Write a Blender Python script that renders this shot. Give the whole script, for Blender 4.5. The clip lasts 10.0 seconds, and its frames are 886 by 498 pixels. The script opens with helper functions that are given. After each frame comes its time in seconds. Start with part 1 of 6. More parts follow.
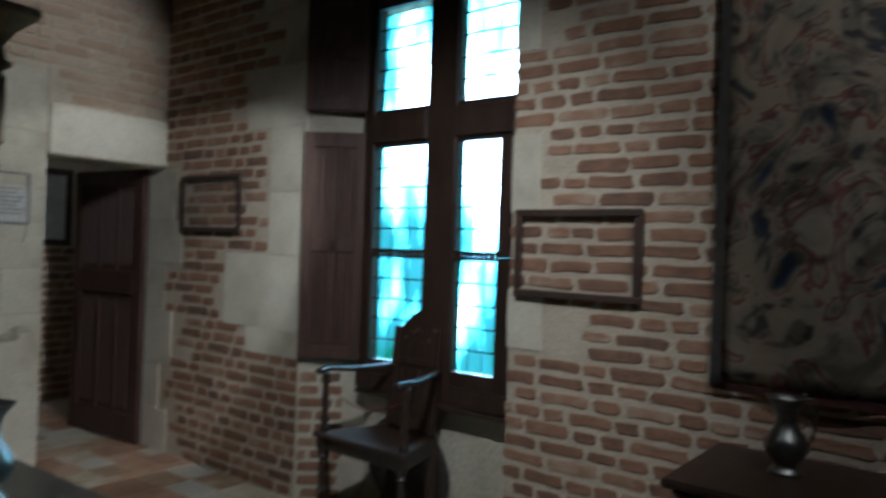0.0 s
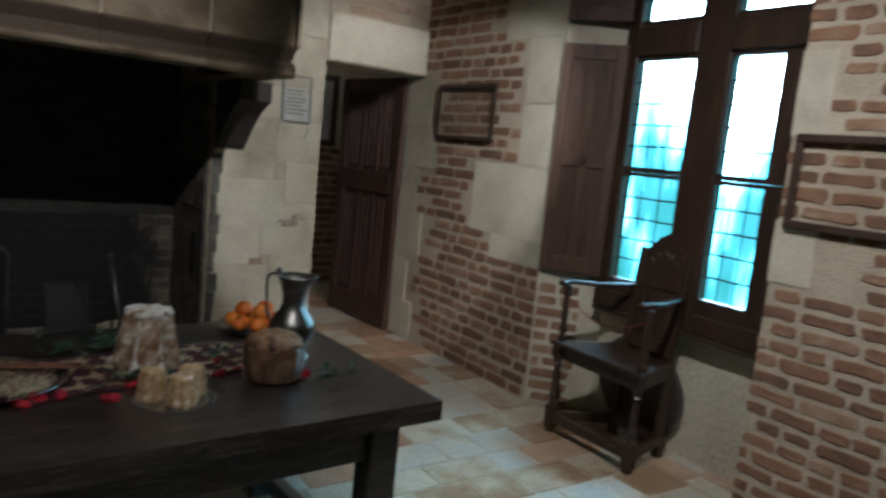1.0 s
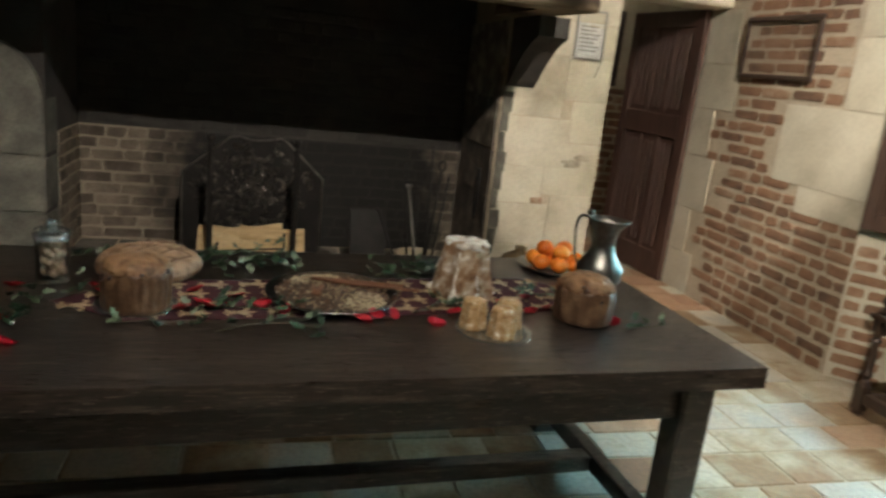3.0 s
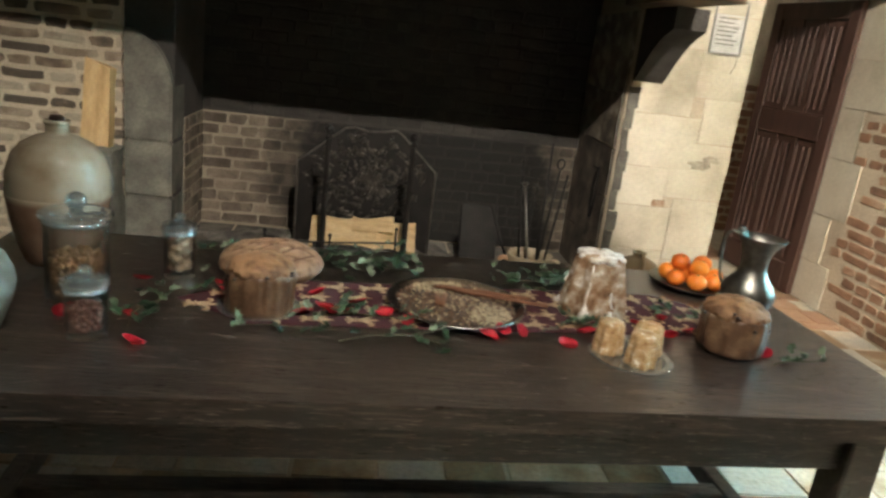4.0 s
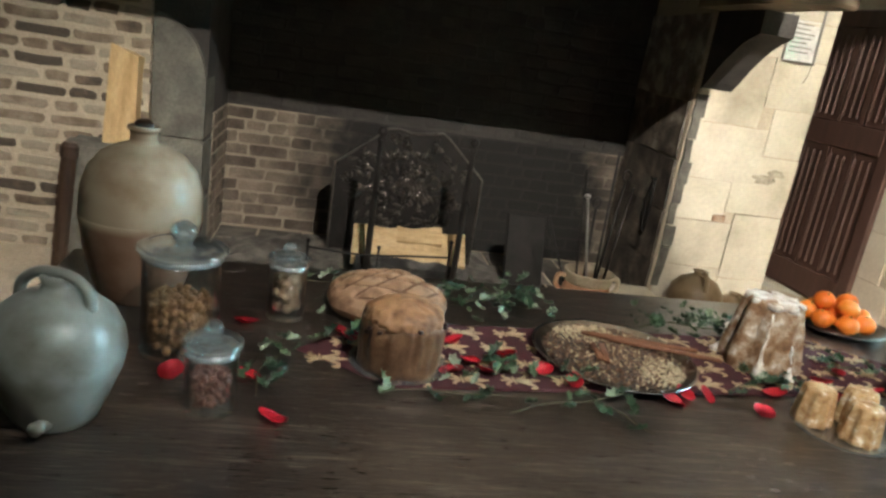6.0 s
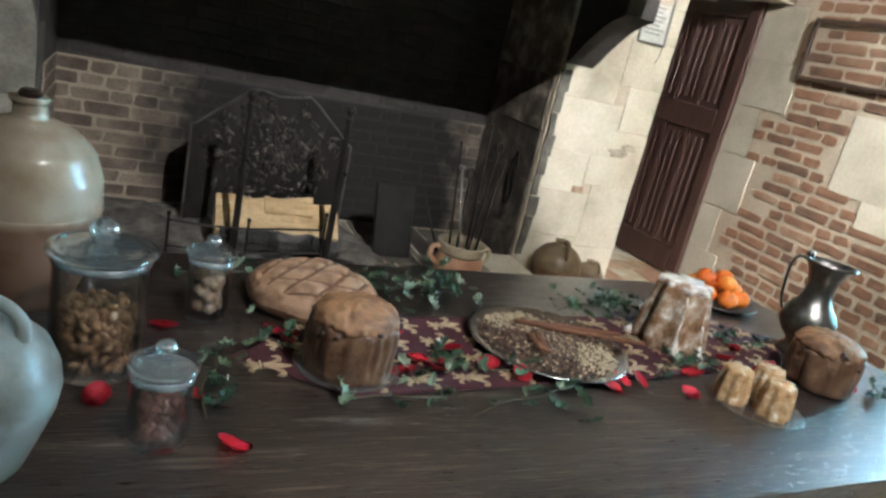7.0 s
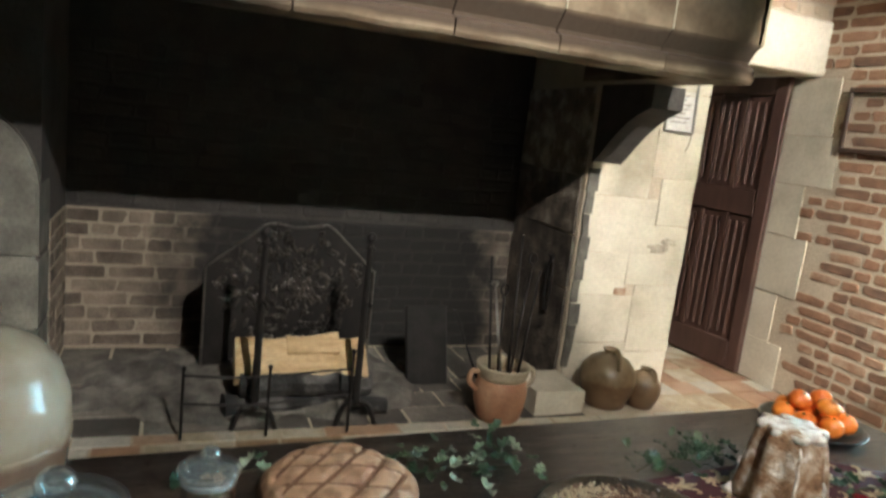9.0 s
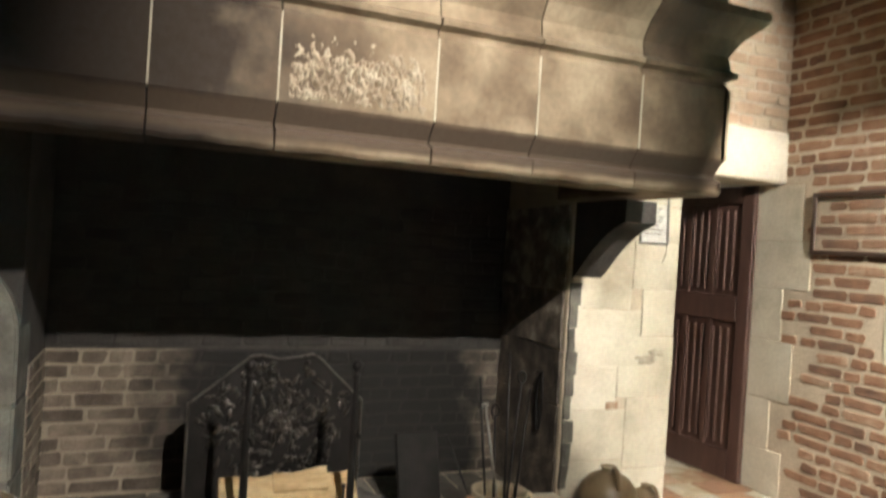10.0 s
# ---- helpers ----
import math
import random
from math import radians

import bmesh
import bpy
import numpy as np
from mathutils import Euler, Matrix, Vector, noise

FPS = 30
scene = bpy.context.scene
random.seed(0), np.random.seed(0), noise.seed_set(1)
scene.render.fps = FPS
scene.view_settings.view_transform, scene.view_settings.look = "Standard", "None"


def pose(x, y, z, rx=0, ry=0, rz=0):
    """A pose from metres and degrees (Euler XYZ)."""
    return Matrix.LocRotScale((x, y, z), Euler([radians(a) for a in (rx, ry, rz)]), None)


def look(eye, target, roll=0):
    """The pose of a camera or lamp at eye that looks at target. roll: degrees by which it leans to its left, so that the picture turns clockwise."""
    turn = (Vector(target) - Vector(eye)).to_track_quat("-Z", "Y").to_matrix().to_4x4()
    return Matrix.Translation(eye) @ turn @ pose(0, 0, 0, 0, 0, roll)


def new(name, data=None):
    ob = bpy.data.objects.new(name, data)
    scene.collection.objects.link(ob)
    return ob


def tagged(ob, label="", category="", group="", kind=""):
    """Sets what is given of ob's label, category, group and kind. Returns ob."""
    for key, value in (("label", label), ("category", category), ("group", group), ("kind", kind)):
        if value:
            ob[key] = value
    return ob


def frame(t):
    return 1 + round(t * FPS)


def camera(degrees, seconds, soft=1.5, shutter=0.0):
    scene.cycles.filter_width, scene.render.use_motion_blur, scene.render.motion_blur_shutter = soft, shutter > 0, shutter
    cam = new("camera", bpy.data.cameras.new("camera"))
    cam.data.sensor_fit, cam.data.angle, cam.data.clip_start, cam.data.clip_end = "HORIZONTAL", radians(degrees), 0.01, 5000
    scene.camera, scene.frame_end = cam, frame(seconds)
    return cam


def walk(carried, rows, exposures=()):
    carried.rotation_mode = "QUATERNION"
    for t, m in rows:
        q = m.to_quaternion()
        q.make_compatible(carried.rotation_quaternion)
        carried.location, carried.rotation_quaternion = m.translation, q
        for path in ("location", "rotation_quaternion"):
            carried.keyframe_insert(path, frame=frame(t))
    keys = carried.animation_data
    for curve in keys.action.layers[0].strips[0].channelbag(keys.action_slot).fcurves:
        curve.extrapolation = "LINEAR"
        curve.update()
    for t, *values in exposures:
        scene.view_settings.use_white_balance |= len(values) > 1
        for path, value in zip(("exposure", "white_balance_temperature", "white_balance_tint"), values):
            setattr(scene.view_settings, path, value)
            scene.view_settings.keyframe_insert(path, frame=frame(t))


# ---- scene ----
cam = camera(64.0, 10.0, soft=2.6, shutter=0.5)
PATH = [
    (0, (-0.521, -0.063, 1.535), (1.056, 1.167, 1.538), 2.0),
    (0.5, (-0.61, -0.032, 1.516), (0.756, 1.421, 1.368), 4.1),
    (1, (-0.666, 0.021, 1.505), (0.471, 1.644, 1.236), 5.8),
    (1.5, (-0.698, 0.039, 1.493), (0.271, 1.751, 1.134), 6.6),
    (2, (-0.766, 0.033, 1.495), (0.093, 1.792, 1.087), 7.3),
    (2.5, (-0.835, 0.042, 1.485), (-0.128, 1.862, 1.049), 6.7),
    (3, (-0.833, 0.171, 1.468), (-0.317, 2.038, 0.97), 6.3),
    (3.2, (-0.827, 0.229, 1.474), (-0.391, 2.11, 0.953), 6.0),
    (4.3, (-1.003, 0.377, 1.481), (-0.764, 2.283, 0.921), 7.3),
    (4.5, (-1.092, 0.412, 1.48), (-0.823, 2.317, 0.933), 7.3),
    (5, (-1.241, 0.475, 1.473), (-0.956, 2.375, 0.918), 7.0),
    (5.2, (-1.265, 0.509, 1.462), (-1.002, 2.412, 0.906), 7.3),
    (6.3, (-1.403, 0.828, 1.435), (-0.981, 2.7, 0.874), 11.0),
    (6.5, (-1.477, 0.868, 1.437), (-0.943, 2.715, 0.886), 12.2),
    (7, (-1.567, 0.915, 1.435), (-0.761, 2.648, 0.848), 13.0),
    (7.5, (-1.522, 1.051, 1.421), (-0.725, 2.761, 0.757), 12.2),
    (8, (-1.438, 1.173, 1.415), (-0.67, 2.878, 0.705), 11.6),
    (8.5, (-1.458, 1.218, 1.458), (-0.719, 2.99, 0.899), 9.8),
    (9, (-1.482, 1.227, 1.497), (-0.768, 3.063, 1.153), 6.6),
    (9.5, (-1.49, 1.224, 1.494), (-0.774, 3.081, 1.295), 4.7),
    (10, (-1.488, 1.219, 1.516), (-0.749, 3.077, 1.507), 3.6),
]
EXPO = [(0.0, -1.74, 4750, 8), (0.5, -1.64, 4900, 9), (1.0, -1.43, 5100, 10), (1.5, -1.17, 5350, 10), (2.5, -0.7, 5900, 10), (3.2, -0.25, 6000, 10), (4.4, 0.45, 6000, 10), (6.4, 0.5, 5600, 10), (7.5, 0.42, 5050, 10), (8.6, 0.38, 5450, 10), (10.0, 0.52, 5750, 10)]
walk(cam, [(t, look(eye, target, roll)) for t, eye, target, roll in PATH], EXPO)
TABLE_Z = 0.73

# ---- world and light ----
world = bpy.data.worlds.new("world")
scene.world = world
world.use_nodes = True
wn = world.node_tree.nodes
sky = wn.new("ShaderNodeTexSky")
sky.sky_type, sky.sun_disc = "NISHITA", False
sky.sun_elevation, sky.sun_rotation = radians(48), radians(60)
world.node_tree.links.new(sky.outputs["Color"], wn["Background"].inputs["Color"])
wn["Background"].inputs["Strength"].default_value = 0.12


def lamp(name, kind, m, energy, color, **more):
    data = bpy.data.lights.new(name, kind)
    data.energy, data.color = energy, color
    if kind == "SPOT":
        data.spot_size, data.spot_blend = radians(more["size"]), more["blend"]
        data.shadow_soft_size = more["soft"]
    if kind == "AREA":
        data.shape, data.size, data.size_y = "RECTANGLE", more["sx"], more["sy"]
    if kind == "SUN":
        data.angle = radians(more["angle"])
    ob = new(name, data)
    ob.matrix_world = m
    return ob


lamp("sun", "SUN", look((8, 6, 9), (2.6, 3, 1)), 0.8, (1, 0.96, 0.9), angle=12)
lamp("sky_daylight", "AREA", look((4.4, 2.5, 5.4), (1.6, 2.3, 0.7)), 6000, (0.5, 0.88, 1.0), sx=2.6, sy=2.6)
WARM = (1.0, 0.88, 0.70)
# unseen ceiling spots: a rail before the hood, the last five added for brightness
SPOTS = [
    ((1.0, 0.95, 3.25), (1.98, 4.85, 1.12), 820, 35, 0.3),
    ((-1.2, 0.95, 3.25), (-2.75, 4.8, 0.2), 620, 30, 0.9),
    ((-0.6, 0.95, 3.25), (-0.55, 4.2, 1.88), 640, 52, 1.0),
    # added to brighten table, window wall, tapestry, lintel and passage
    ((-0.5, 0.5, 3.25), (-0.4, 2.15, 0.7), 330, 68, 0.8),
    ((0.5, 1.2, 3.25), (2.45, 2.5, 0.6), 520, 78, 0.9),
    ((0.9, -0.5, 3.25), (2.35, 0.7, 1.5), 210, 95, 1.0),
    ((1.5, 2.6, 3.25), (1.6, 4.77, 2.7), 230, 44, 0.9),
    ((2.2, 6.0, 3.3), (2.1, 6.5, 0.8), 30, 120, 0.9),
]
for eye_, to_, watt, wide, blend_ in SPOTS:
    lamp("ceiling_spot_light", "SPOT", look(eye_, to_), watt, WARM, size=wide, blend=blend_, soft=0.03)


# ---- materials ----
def material(name):
    m = bpy.data.materials.new(name)
    m.use_nodes = True
    return m, m.node_tree.nodes, m.node_tree.links, m.node_tree.nodes["Principled BSDF"]


def ramp(nodes, stops):
    r = nodes.new("ShaderNodeValToRGB")
    e = r.color_ramp.elements
    while len(e) < len(stops):
        e.new(0.5)
    for k, (p, c) in enumerate(stops):
        e[k].position, e[k].color = p, (*c, 1)
    return r


def surface(name, colors, rough=0.7, scale=6.0, fine=60.0, bump=0.25, depth=0.004, metal=0.0, stretch=(1, 1, 1), grime=0.35, spread=0.0, spec=0.5, clumps=0.5):
    """Colours that drift over two scales of noise, with grain in the relief; spread: change from object to object."""
    m, n, l, p = material(name)
    co = n.new("ShaderNodeTexCoord")
    mp = n.new("ShaderNodeMapping")
    mp.inputs["Scale"].default_value = stretch
    info = n.new("ShaderNodeObjectInfo")
    shift = n.new("ShaderNodeVectorMath")
    shift.operation = "ADD"
    sc = n.new("ShaderNodeVectorMath")
    sc.operation = "SCALE"
    sc.inputs[0].default_value = (37.0, 21.0, 13.0)
    geo = n.new("ShaderNodeNewGeometry")
    l.new(info.outputs["Random"], sc.inputs["Scale"])
    l.new(geo.outputs["Position"], shift.inputs[0])
    l.new(sc.outputs[0], shift.inputs[1])
    l.new(shift.outputs[0], mp.inputs["Vector"])
    a, b = n.new("ShaderNodeTexNoise"), n.new("ShaderNodeTexNoise")
    a.inputs["Scale"].default_value, a.inputs["Detail"].default_value = scale, 5
    b.inputs["Scale"].default_value, b.inputs["Detail"].default_value = fine, 6
    l.new(mp.outputs[0], a.inputs["Vector"])
    l.new(mp.outputs[0], b.inputs["Vector"])
    mixv = n.new("ShaderNodeMath")
    mixv.operation = "MULTIPLY_ADD"
    l.new(info.outputs["Random"], mixv.inputs[0])
    mixv.inputs[1].default_value = spread
    sub = n.new("ShaderNodeMath")
    sub.operation = "SUBTRACT"
    l.new(a.outputs["Fac"], sub.inputs[0])
    sub.inputs[1].default_value = spread * 0.5
    l.new(sub.outputs[0], mixv.inputs[2])
    lo, hi = 0.5 - clumps * 0.5, 0.5 + clumps * 0.5
    k = len(colors) - 1
    r = ramp(n, [(lo + (hi - lo) * i / max(k, 1), c) for i, c in enumerate(colors)])
    l.new(mixv.outputs[0], r.inputs["Fac"])
    mul = n.new("ShaderNodeMix")
    mul.data_type, mul.blend_type = "RGBA", "MULTIPLY"
    mul.inputs["Factor"].default_value = grime
    g = ramp(n, [(0.3, (0.35, 0.33, 0.3)), (0.62, (1.1, 1.1, 1.1))])
    l.new(b.outputs["Fac"], g.inputs["Fac"])
    l.new(r.outputs["Color"], mul.inputs[6])
    l.new(g.outputs["Color"], mul.inputs[7])
    l.new(mul.outputs[2], p.inputs["Base Color"])
    p.inputs["Roughness"].default_value = rough
    rr = n.new("ShaderNodeMath")
    rr.operation = "MULTIPLY_ADD"
    l.new(b.outputs["Fac"], rr.inputs[0])
    rr.inputs[1].default_value, rr.inputs[2].default_value = 0.3, rough - 0.15
    l.new(rr.outputs[0], p.inputs["Roughness"])
    p.inputs["Metallic"].default_value = metal
    p.inputs["Specular IOR Level"].default_value = spec
    if bump:
        bp = n.new("ShaderNodeBump")
        bp.inputs["Strength"].default_value, bp.inputs["Distance"].default_value = bump, depth
        l.new(b.outputs["Fac"], bp.inputs["Height"])
        l.new(bp.outputs["Normal"], p.inputs["Normal"])
    return m


def glass(name, color=(1, 1, 1), rough=0.0, edge=0.75, base=0.05, milk=0.0):
    """Thin glass: clear, with gloss that grows at a slant; milk: share of pale diffuse scatter."""
    m, n, l, p = material(name)
    tr, gl, lw, mx = n.new("ShaderNodeBsdfTransparent"), n.new("ShaderNodeBsdfGlossy"), n.new("ShaderNodeLayerWeight"), n.new("ShaderNodeMixShader")
    tr.inputs["Color"].default_value = (*color, 1)
    gl.inputs["Roughness"].default_value = rough + 0.02
    lw.inputs["Blend"].default_value = 0.5
    po, ma = n.new("ShaderNodeMath"), n.new("ShaderNodeMath")
    po.operation, ma.operation = "POWER", "MULTIPLY_ADD"
    po.inputs[1].default_value = 2.6
    ma.inputs[1].default_value, ma.inputs[2].default_value = edge, base
    l.new(lw.outputs["Facing"], po.inputs[0])
    l.new(po.outputs[0], ma.inputs[0])
    l.new(ma.outputs[0], mx.inputs[0])
    if milk:
        df, mm_ = n.new("ShaderNodeBsdfDiffuse"), n.new("ShaderNodeMixShader")
        df.inputs["Color"].default_value = (0.75, 0.82, 0.84, 1)
        mm_.inputs[0].default_value = milk
        l.new(tr.outputs[0], mm_.inputs[1])
        l.new(df.outputs[0], mm_.inputs[2])
        tr = mm_
    l.new(tr.outputs[0], mx.inputs[1])
    l.new(gl.outputs[0], mx.inputs[2])
    l.new(mx.outputs[0], n["Material Output"].inputs["Surface"])
    return m


MORTAR = surface("lime_mortar", [(0.42, 0.345, 0.25), (0.57, 0.485, 0.36)], 0.92, 5, 90, 0.7, 0.008)
BRICK = surface("old_brick", [(0.15, 0.09, 0.06), (0.215, 0.12, 0.072), (0.28, 0.15, 0.086), (0.33, 0.195, 0.118), (0.43, 0.31, 0.21)], 0.9, 11, 120, 0.7, 0.006, spread=0.7, clumps=0.9, grime=0.5)
PALE_BRICK = surface("washed_brick", [(0.42, 0.30, 0.20), (0.50, 0.37, 0.25), (0.50, 0.41, 0.29)], 0.9, 9, 120, 0.5, 0.005, spread=0.5, grime=0.35)
GREY_BRICK = surface("weathered_brick", [(0.09, 0.072, 0.055), (0.19, 0.14, 0.098), (0.28, 0.225, 0.165), (0.36, 0.31, 0.235)], 0.9, 9, 120, 0.6, 0.005, spread=0.7, grime=0.4)
SOOT_BRICK = surface("sooty_brick", [(0.10, 0.078, 0.06), (0.19, 0.15, 0.115), (0.31, 0.25, 0.19)], 0.92, 6, 100, 0.6, 0.005, spread=0.4, grime=0.5)
def dark_zone(m, centre, radii, color):
    """A darker zone with its own ragged outline on a finished material, such as hearth soot."""
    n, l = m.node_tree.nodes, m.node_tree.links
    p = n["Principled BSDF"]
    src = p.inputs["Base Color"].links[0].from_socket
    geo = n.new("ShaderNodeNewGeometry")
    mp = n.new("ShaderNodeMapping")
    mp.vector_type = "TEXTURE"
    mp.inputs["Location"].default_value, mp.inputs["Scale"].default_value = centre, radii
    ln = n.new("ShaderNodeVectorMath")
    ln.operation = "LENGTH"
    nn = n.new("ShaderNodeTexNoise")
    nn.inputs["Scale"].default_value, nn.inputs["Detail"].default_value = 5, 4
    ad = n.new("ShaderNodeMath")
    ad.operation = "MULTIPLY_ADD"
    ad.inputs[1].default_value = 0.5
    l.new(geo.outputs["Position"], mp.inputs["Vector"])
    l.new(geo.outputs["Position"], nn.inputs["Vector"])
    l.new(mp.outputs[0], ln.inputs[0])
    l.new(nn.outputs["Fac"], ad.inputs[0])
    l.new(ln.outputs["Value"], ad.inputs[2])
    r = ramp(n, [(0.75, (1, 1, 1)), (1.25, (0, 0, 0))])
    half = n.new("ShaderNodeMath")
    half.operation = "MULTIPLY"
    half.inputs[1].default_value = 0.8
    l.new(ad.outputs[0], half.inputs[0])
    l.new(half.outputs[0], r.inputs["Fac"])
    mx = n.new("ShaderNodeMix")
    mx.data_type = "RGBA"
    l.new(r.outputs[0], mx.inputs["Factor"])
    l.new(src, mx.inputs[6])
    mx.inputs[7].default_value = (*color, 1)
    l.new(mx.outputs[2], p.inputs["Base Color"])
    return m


# soot, its colour deepened for the shade under the hood
SOOT_SHADE = surface("soot", [(0.034, 0.03, 0.027), (0.085, 0.075, 0.066)], 0.95, 4, 60, 0.5, 0.008)
SOOT_MORTAR = surface("sooty_mortar", [(0.26, 0.215, 0.16), (0.44, 0.37, 0.28)], 0.95, 2.2, 80, 0.6, 0.006)
dark_zone(SOOT_BRICK, (-0.40, 5.6, 0.40), (1.28, 3.0, 1.4), (0.019, 0.017, 0.015))
dark_zone(SOOT_MORTAR, (-0.40, 5.6, 0.40), (1.28, 3.0, 1.4), (0.03, 0.026, 0.022))
STONE = surface("tuffeau_stone", [(0.38, 0.33, 0.24), (0.54, 0.485, 0.37), (0.62, 0.57, 0.45)], 0.88, 3.5, 45, 0.3, 0.004, spread=0.2, grime=0.16)
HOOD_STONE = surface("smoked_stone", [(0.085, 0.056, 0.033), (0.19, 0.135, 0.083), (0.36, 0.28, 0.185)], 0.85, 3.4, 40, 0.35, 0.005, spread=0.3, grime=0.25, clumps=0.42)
# darker brown towards the left end of the hood
dark_zone(HOOD_STONE, (-2.5, 3.76, 2.15), (1.75, 2.0, 1.2), (0.032, 0.02, 0.0125))
# darker brown band along the lower moulding
dark_zone(HOOD_STONE, (-0.8, 3.76, 1.915), (9.0, 3.0, 0.075), (0.075, 0.05, 0.032))
PLASTER = surface("cream_plaster", [(0.50, 0.45, 0.34), (0.60, 0.55, 0.42)], 0.9, 3, 40, 0.25, 0.004)
TABLEWOOD = surface("dark_table_wood", [(0.008, 0.0058, 0.005), (0.016, 0.0115, 0.009), (0.028, 0.020, 0.0155), (0.10, 0.078, 0.06)], 0.32, 3.2, 22, 0.6, 0.003, stretch=(1, 11, 11), grime=0.75, clumps=0.52, spec=0.9)


def scratches(m, stretch, scale, lo, hi, color):
    """Thin worn streaks along the grain, pale and matt."""
    n, l = m.node_tree.nodes, m.node_tree.links
    p = n["Principled BSDF"]
    src = p.inputs["Base Color"].links[0].from_socket
    geo, mp = n.new("ShaderNodeNewGeometry"), n.new("ShaderNodeMapping")
    mp.inputs["Scale"].default_value = stretch
    mp.inputs["Rotation"].default_value = (0, 0, radians(-2.8))
    nn = n.new("ShaderNodeTexNoise")
    nn.inputs["Scale"].default_value, nn.inputs["Detail"].default_value, nn.inputs["Roughness"].default_value = scale, 4, 0.62
    l.new(geo.outputs["Position"], mp.inputs["Vector"])
    l.new(mp.outputs[0], nn.inputs["Vector"])
    r = ramp(n, [(lo, (0, 0, 0)), (hi, (1, 1, 1))])
    l.new(nn.outputs["Fac"], r.inputs["Fac"])
    mx = n.new("ShaderNodeMix")
    mx.data_type = "RGBA"
    l.new(r.outputs[0], mx.inputs["Factor"])
    l.new(src, mx.inputs[6])
    mx.inputs[7].default_value = (*color, 1)
    l.new(mx.outputs[2], p.inputs["Base Color"])


scratches(TABLEWOOD, (1, 22, 22), 4.0, 0.57, 0.68, (0.10, 0.078, 0.06))
scratches(TABLEWOOD, (2, 60, 60), 5.0, 0.60, 0.67, (0.20, 0.165, 0.135))
for key, value in (("Coat Weight", 0.55), ("Coat Roughness", 0.25)):
    TABLEWOOD.node_tree.nodes["Principled BSDF"].inputs[key].default_value = value
DARKWOOD = surface("dark_oak", [(0.022, 0.012, 0.008), (0.04, 0.022, 0.013), (0.06, 0.033, 0.02)], 0.45, 3, 25, 0.3, 0.002, stretch=(8, 8, 1), grime=0.4)
DOORWOOD = surface("door_oak", [(0.055, 0.027, 0.02), (0.09, 0.046, 0.034)], 0.6, 3, 25, 0.3, 0.002, stretch=(8, 8, 1), grime=0.4)
TILE = surface("stone_floor_tile", [(0.30, 0.20, 0.11), (0.42, 0.35, 0.23), (0.52, 0.47, 0.36), (0.46, 0.44, 0.37)], 0.55, 5, 50, 0.35, 0.004, spread=0.6, grime=0.35)
TERRACOTTA = surface("terracotta_tile", [(0.30, 0.17, 0.10), (0.40, 0.25, 0.15), (0.46, 0.33, 0.22)], 0.6, 5, 50, 0.35, 0.004, spread=0.5)
CEIL = surface("ceiling_wood", [(0.05, 0.03, 0.02), (0.09, 0.055, 0.035)], 0.8, 3, 25, 0.3, 0.004)
SHUTTERWOOD = surface("shutter_oak", [(0.045, 0.022, 0.014), (0.08, 0.04, 0.024), (0.105, 0.058, 0.036)], 0.6, 3, 25, 0.3, 0.002, stretch=(8, 8, 1), grime=0.4)
SOOTY_STONE = surface("sooty_stone", [(0.05, 0.042, 0.035), (0.12, 0.10, 0.08), (0.24, 0.20, 0.155), (0.55, 0.50, 0.40)], 0.45, 9, 55, 0.9, 0.012, spread=0.2, grime=0.6, clumps=0.5)
GREY_STONE = surface("grey_stone", [(0.07, 0.066, 0.055), (0.14, 0.13, 0.108), (0.23, 0.215, 0.175)], 0.9, 6, 60, 0.6, 0.008, grime=0.4)
SOOTY_TILE = surface("ashy_floor_tile", [(0.07, 0.06, 0.05), (0.13, 0.115, 0.095), (0.22, 0.195, 0.16)], 0.9, 5, 50, 0.4, 0.004, spread=0.5, grime=0.45)
IRON = surface("black_iron", [(0.012, 0.011, 0.01), (0.035, 0.03, 0.027)], 0.55, 8, 60, 0.4, 0.003, metal=0.6)


# ---- mesh helpers ----
def box(bm, x0, x1, y0, y1, z0, z1, m=None):
    r = bmesh.ops.create_cube(bm, size=1, matrix=Matrix.Translation(((x0 + x1) / 2, (y0 + y1) / 2, (z0 + z1) / 2)) @ Matrix.Diagonal((x1 - x0, y1 - y0, z1 - z0, 1)))
    if m is not None:
        bmesh.ops.transform(bm, matrix=m, verts=r["verts"])
    return r["verts"]


def soften(bm, width, segments=1):
    bmesh.ops.bevel(bm, geom=bm.edges[:], offset=width, segments=segments, affect="EDGES", clamp_overlap=True)


def lathe(bm, profile, n=32, m=None, flutes=0, depth=0.0):
    rings = []
    for r, z in profile:
        ring = []
        for i in range(n):
            a = 2 * math.pi * i / n
            rr = r * (1 + depth * math.cos(flutes * a)) if flutes else r
            v = Vector((rr * math.cos(a), rr * math.sin(a), z))
            ring.append(bm.verts.new(m @ v if m is not None else v))
        rings.append(ring)
    for a, b in zip(rings, rings[1:]):
        for i in range(n):
            bm.faces.new((a[i], a[(i + 1) % n], b[(i + 1) % n], b[i]))
    if profile[0][0] > 1e-4:
        bm.faces.new(rings[0][::-1])
    if profile[-1][0] > 1e-4:
        bm.faces.new(rings[-1])
    bmesh.ops.remove_doubles(bm, verts=bm.verts, dist=1e-5)
    return bm


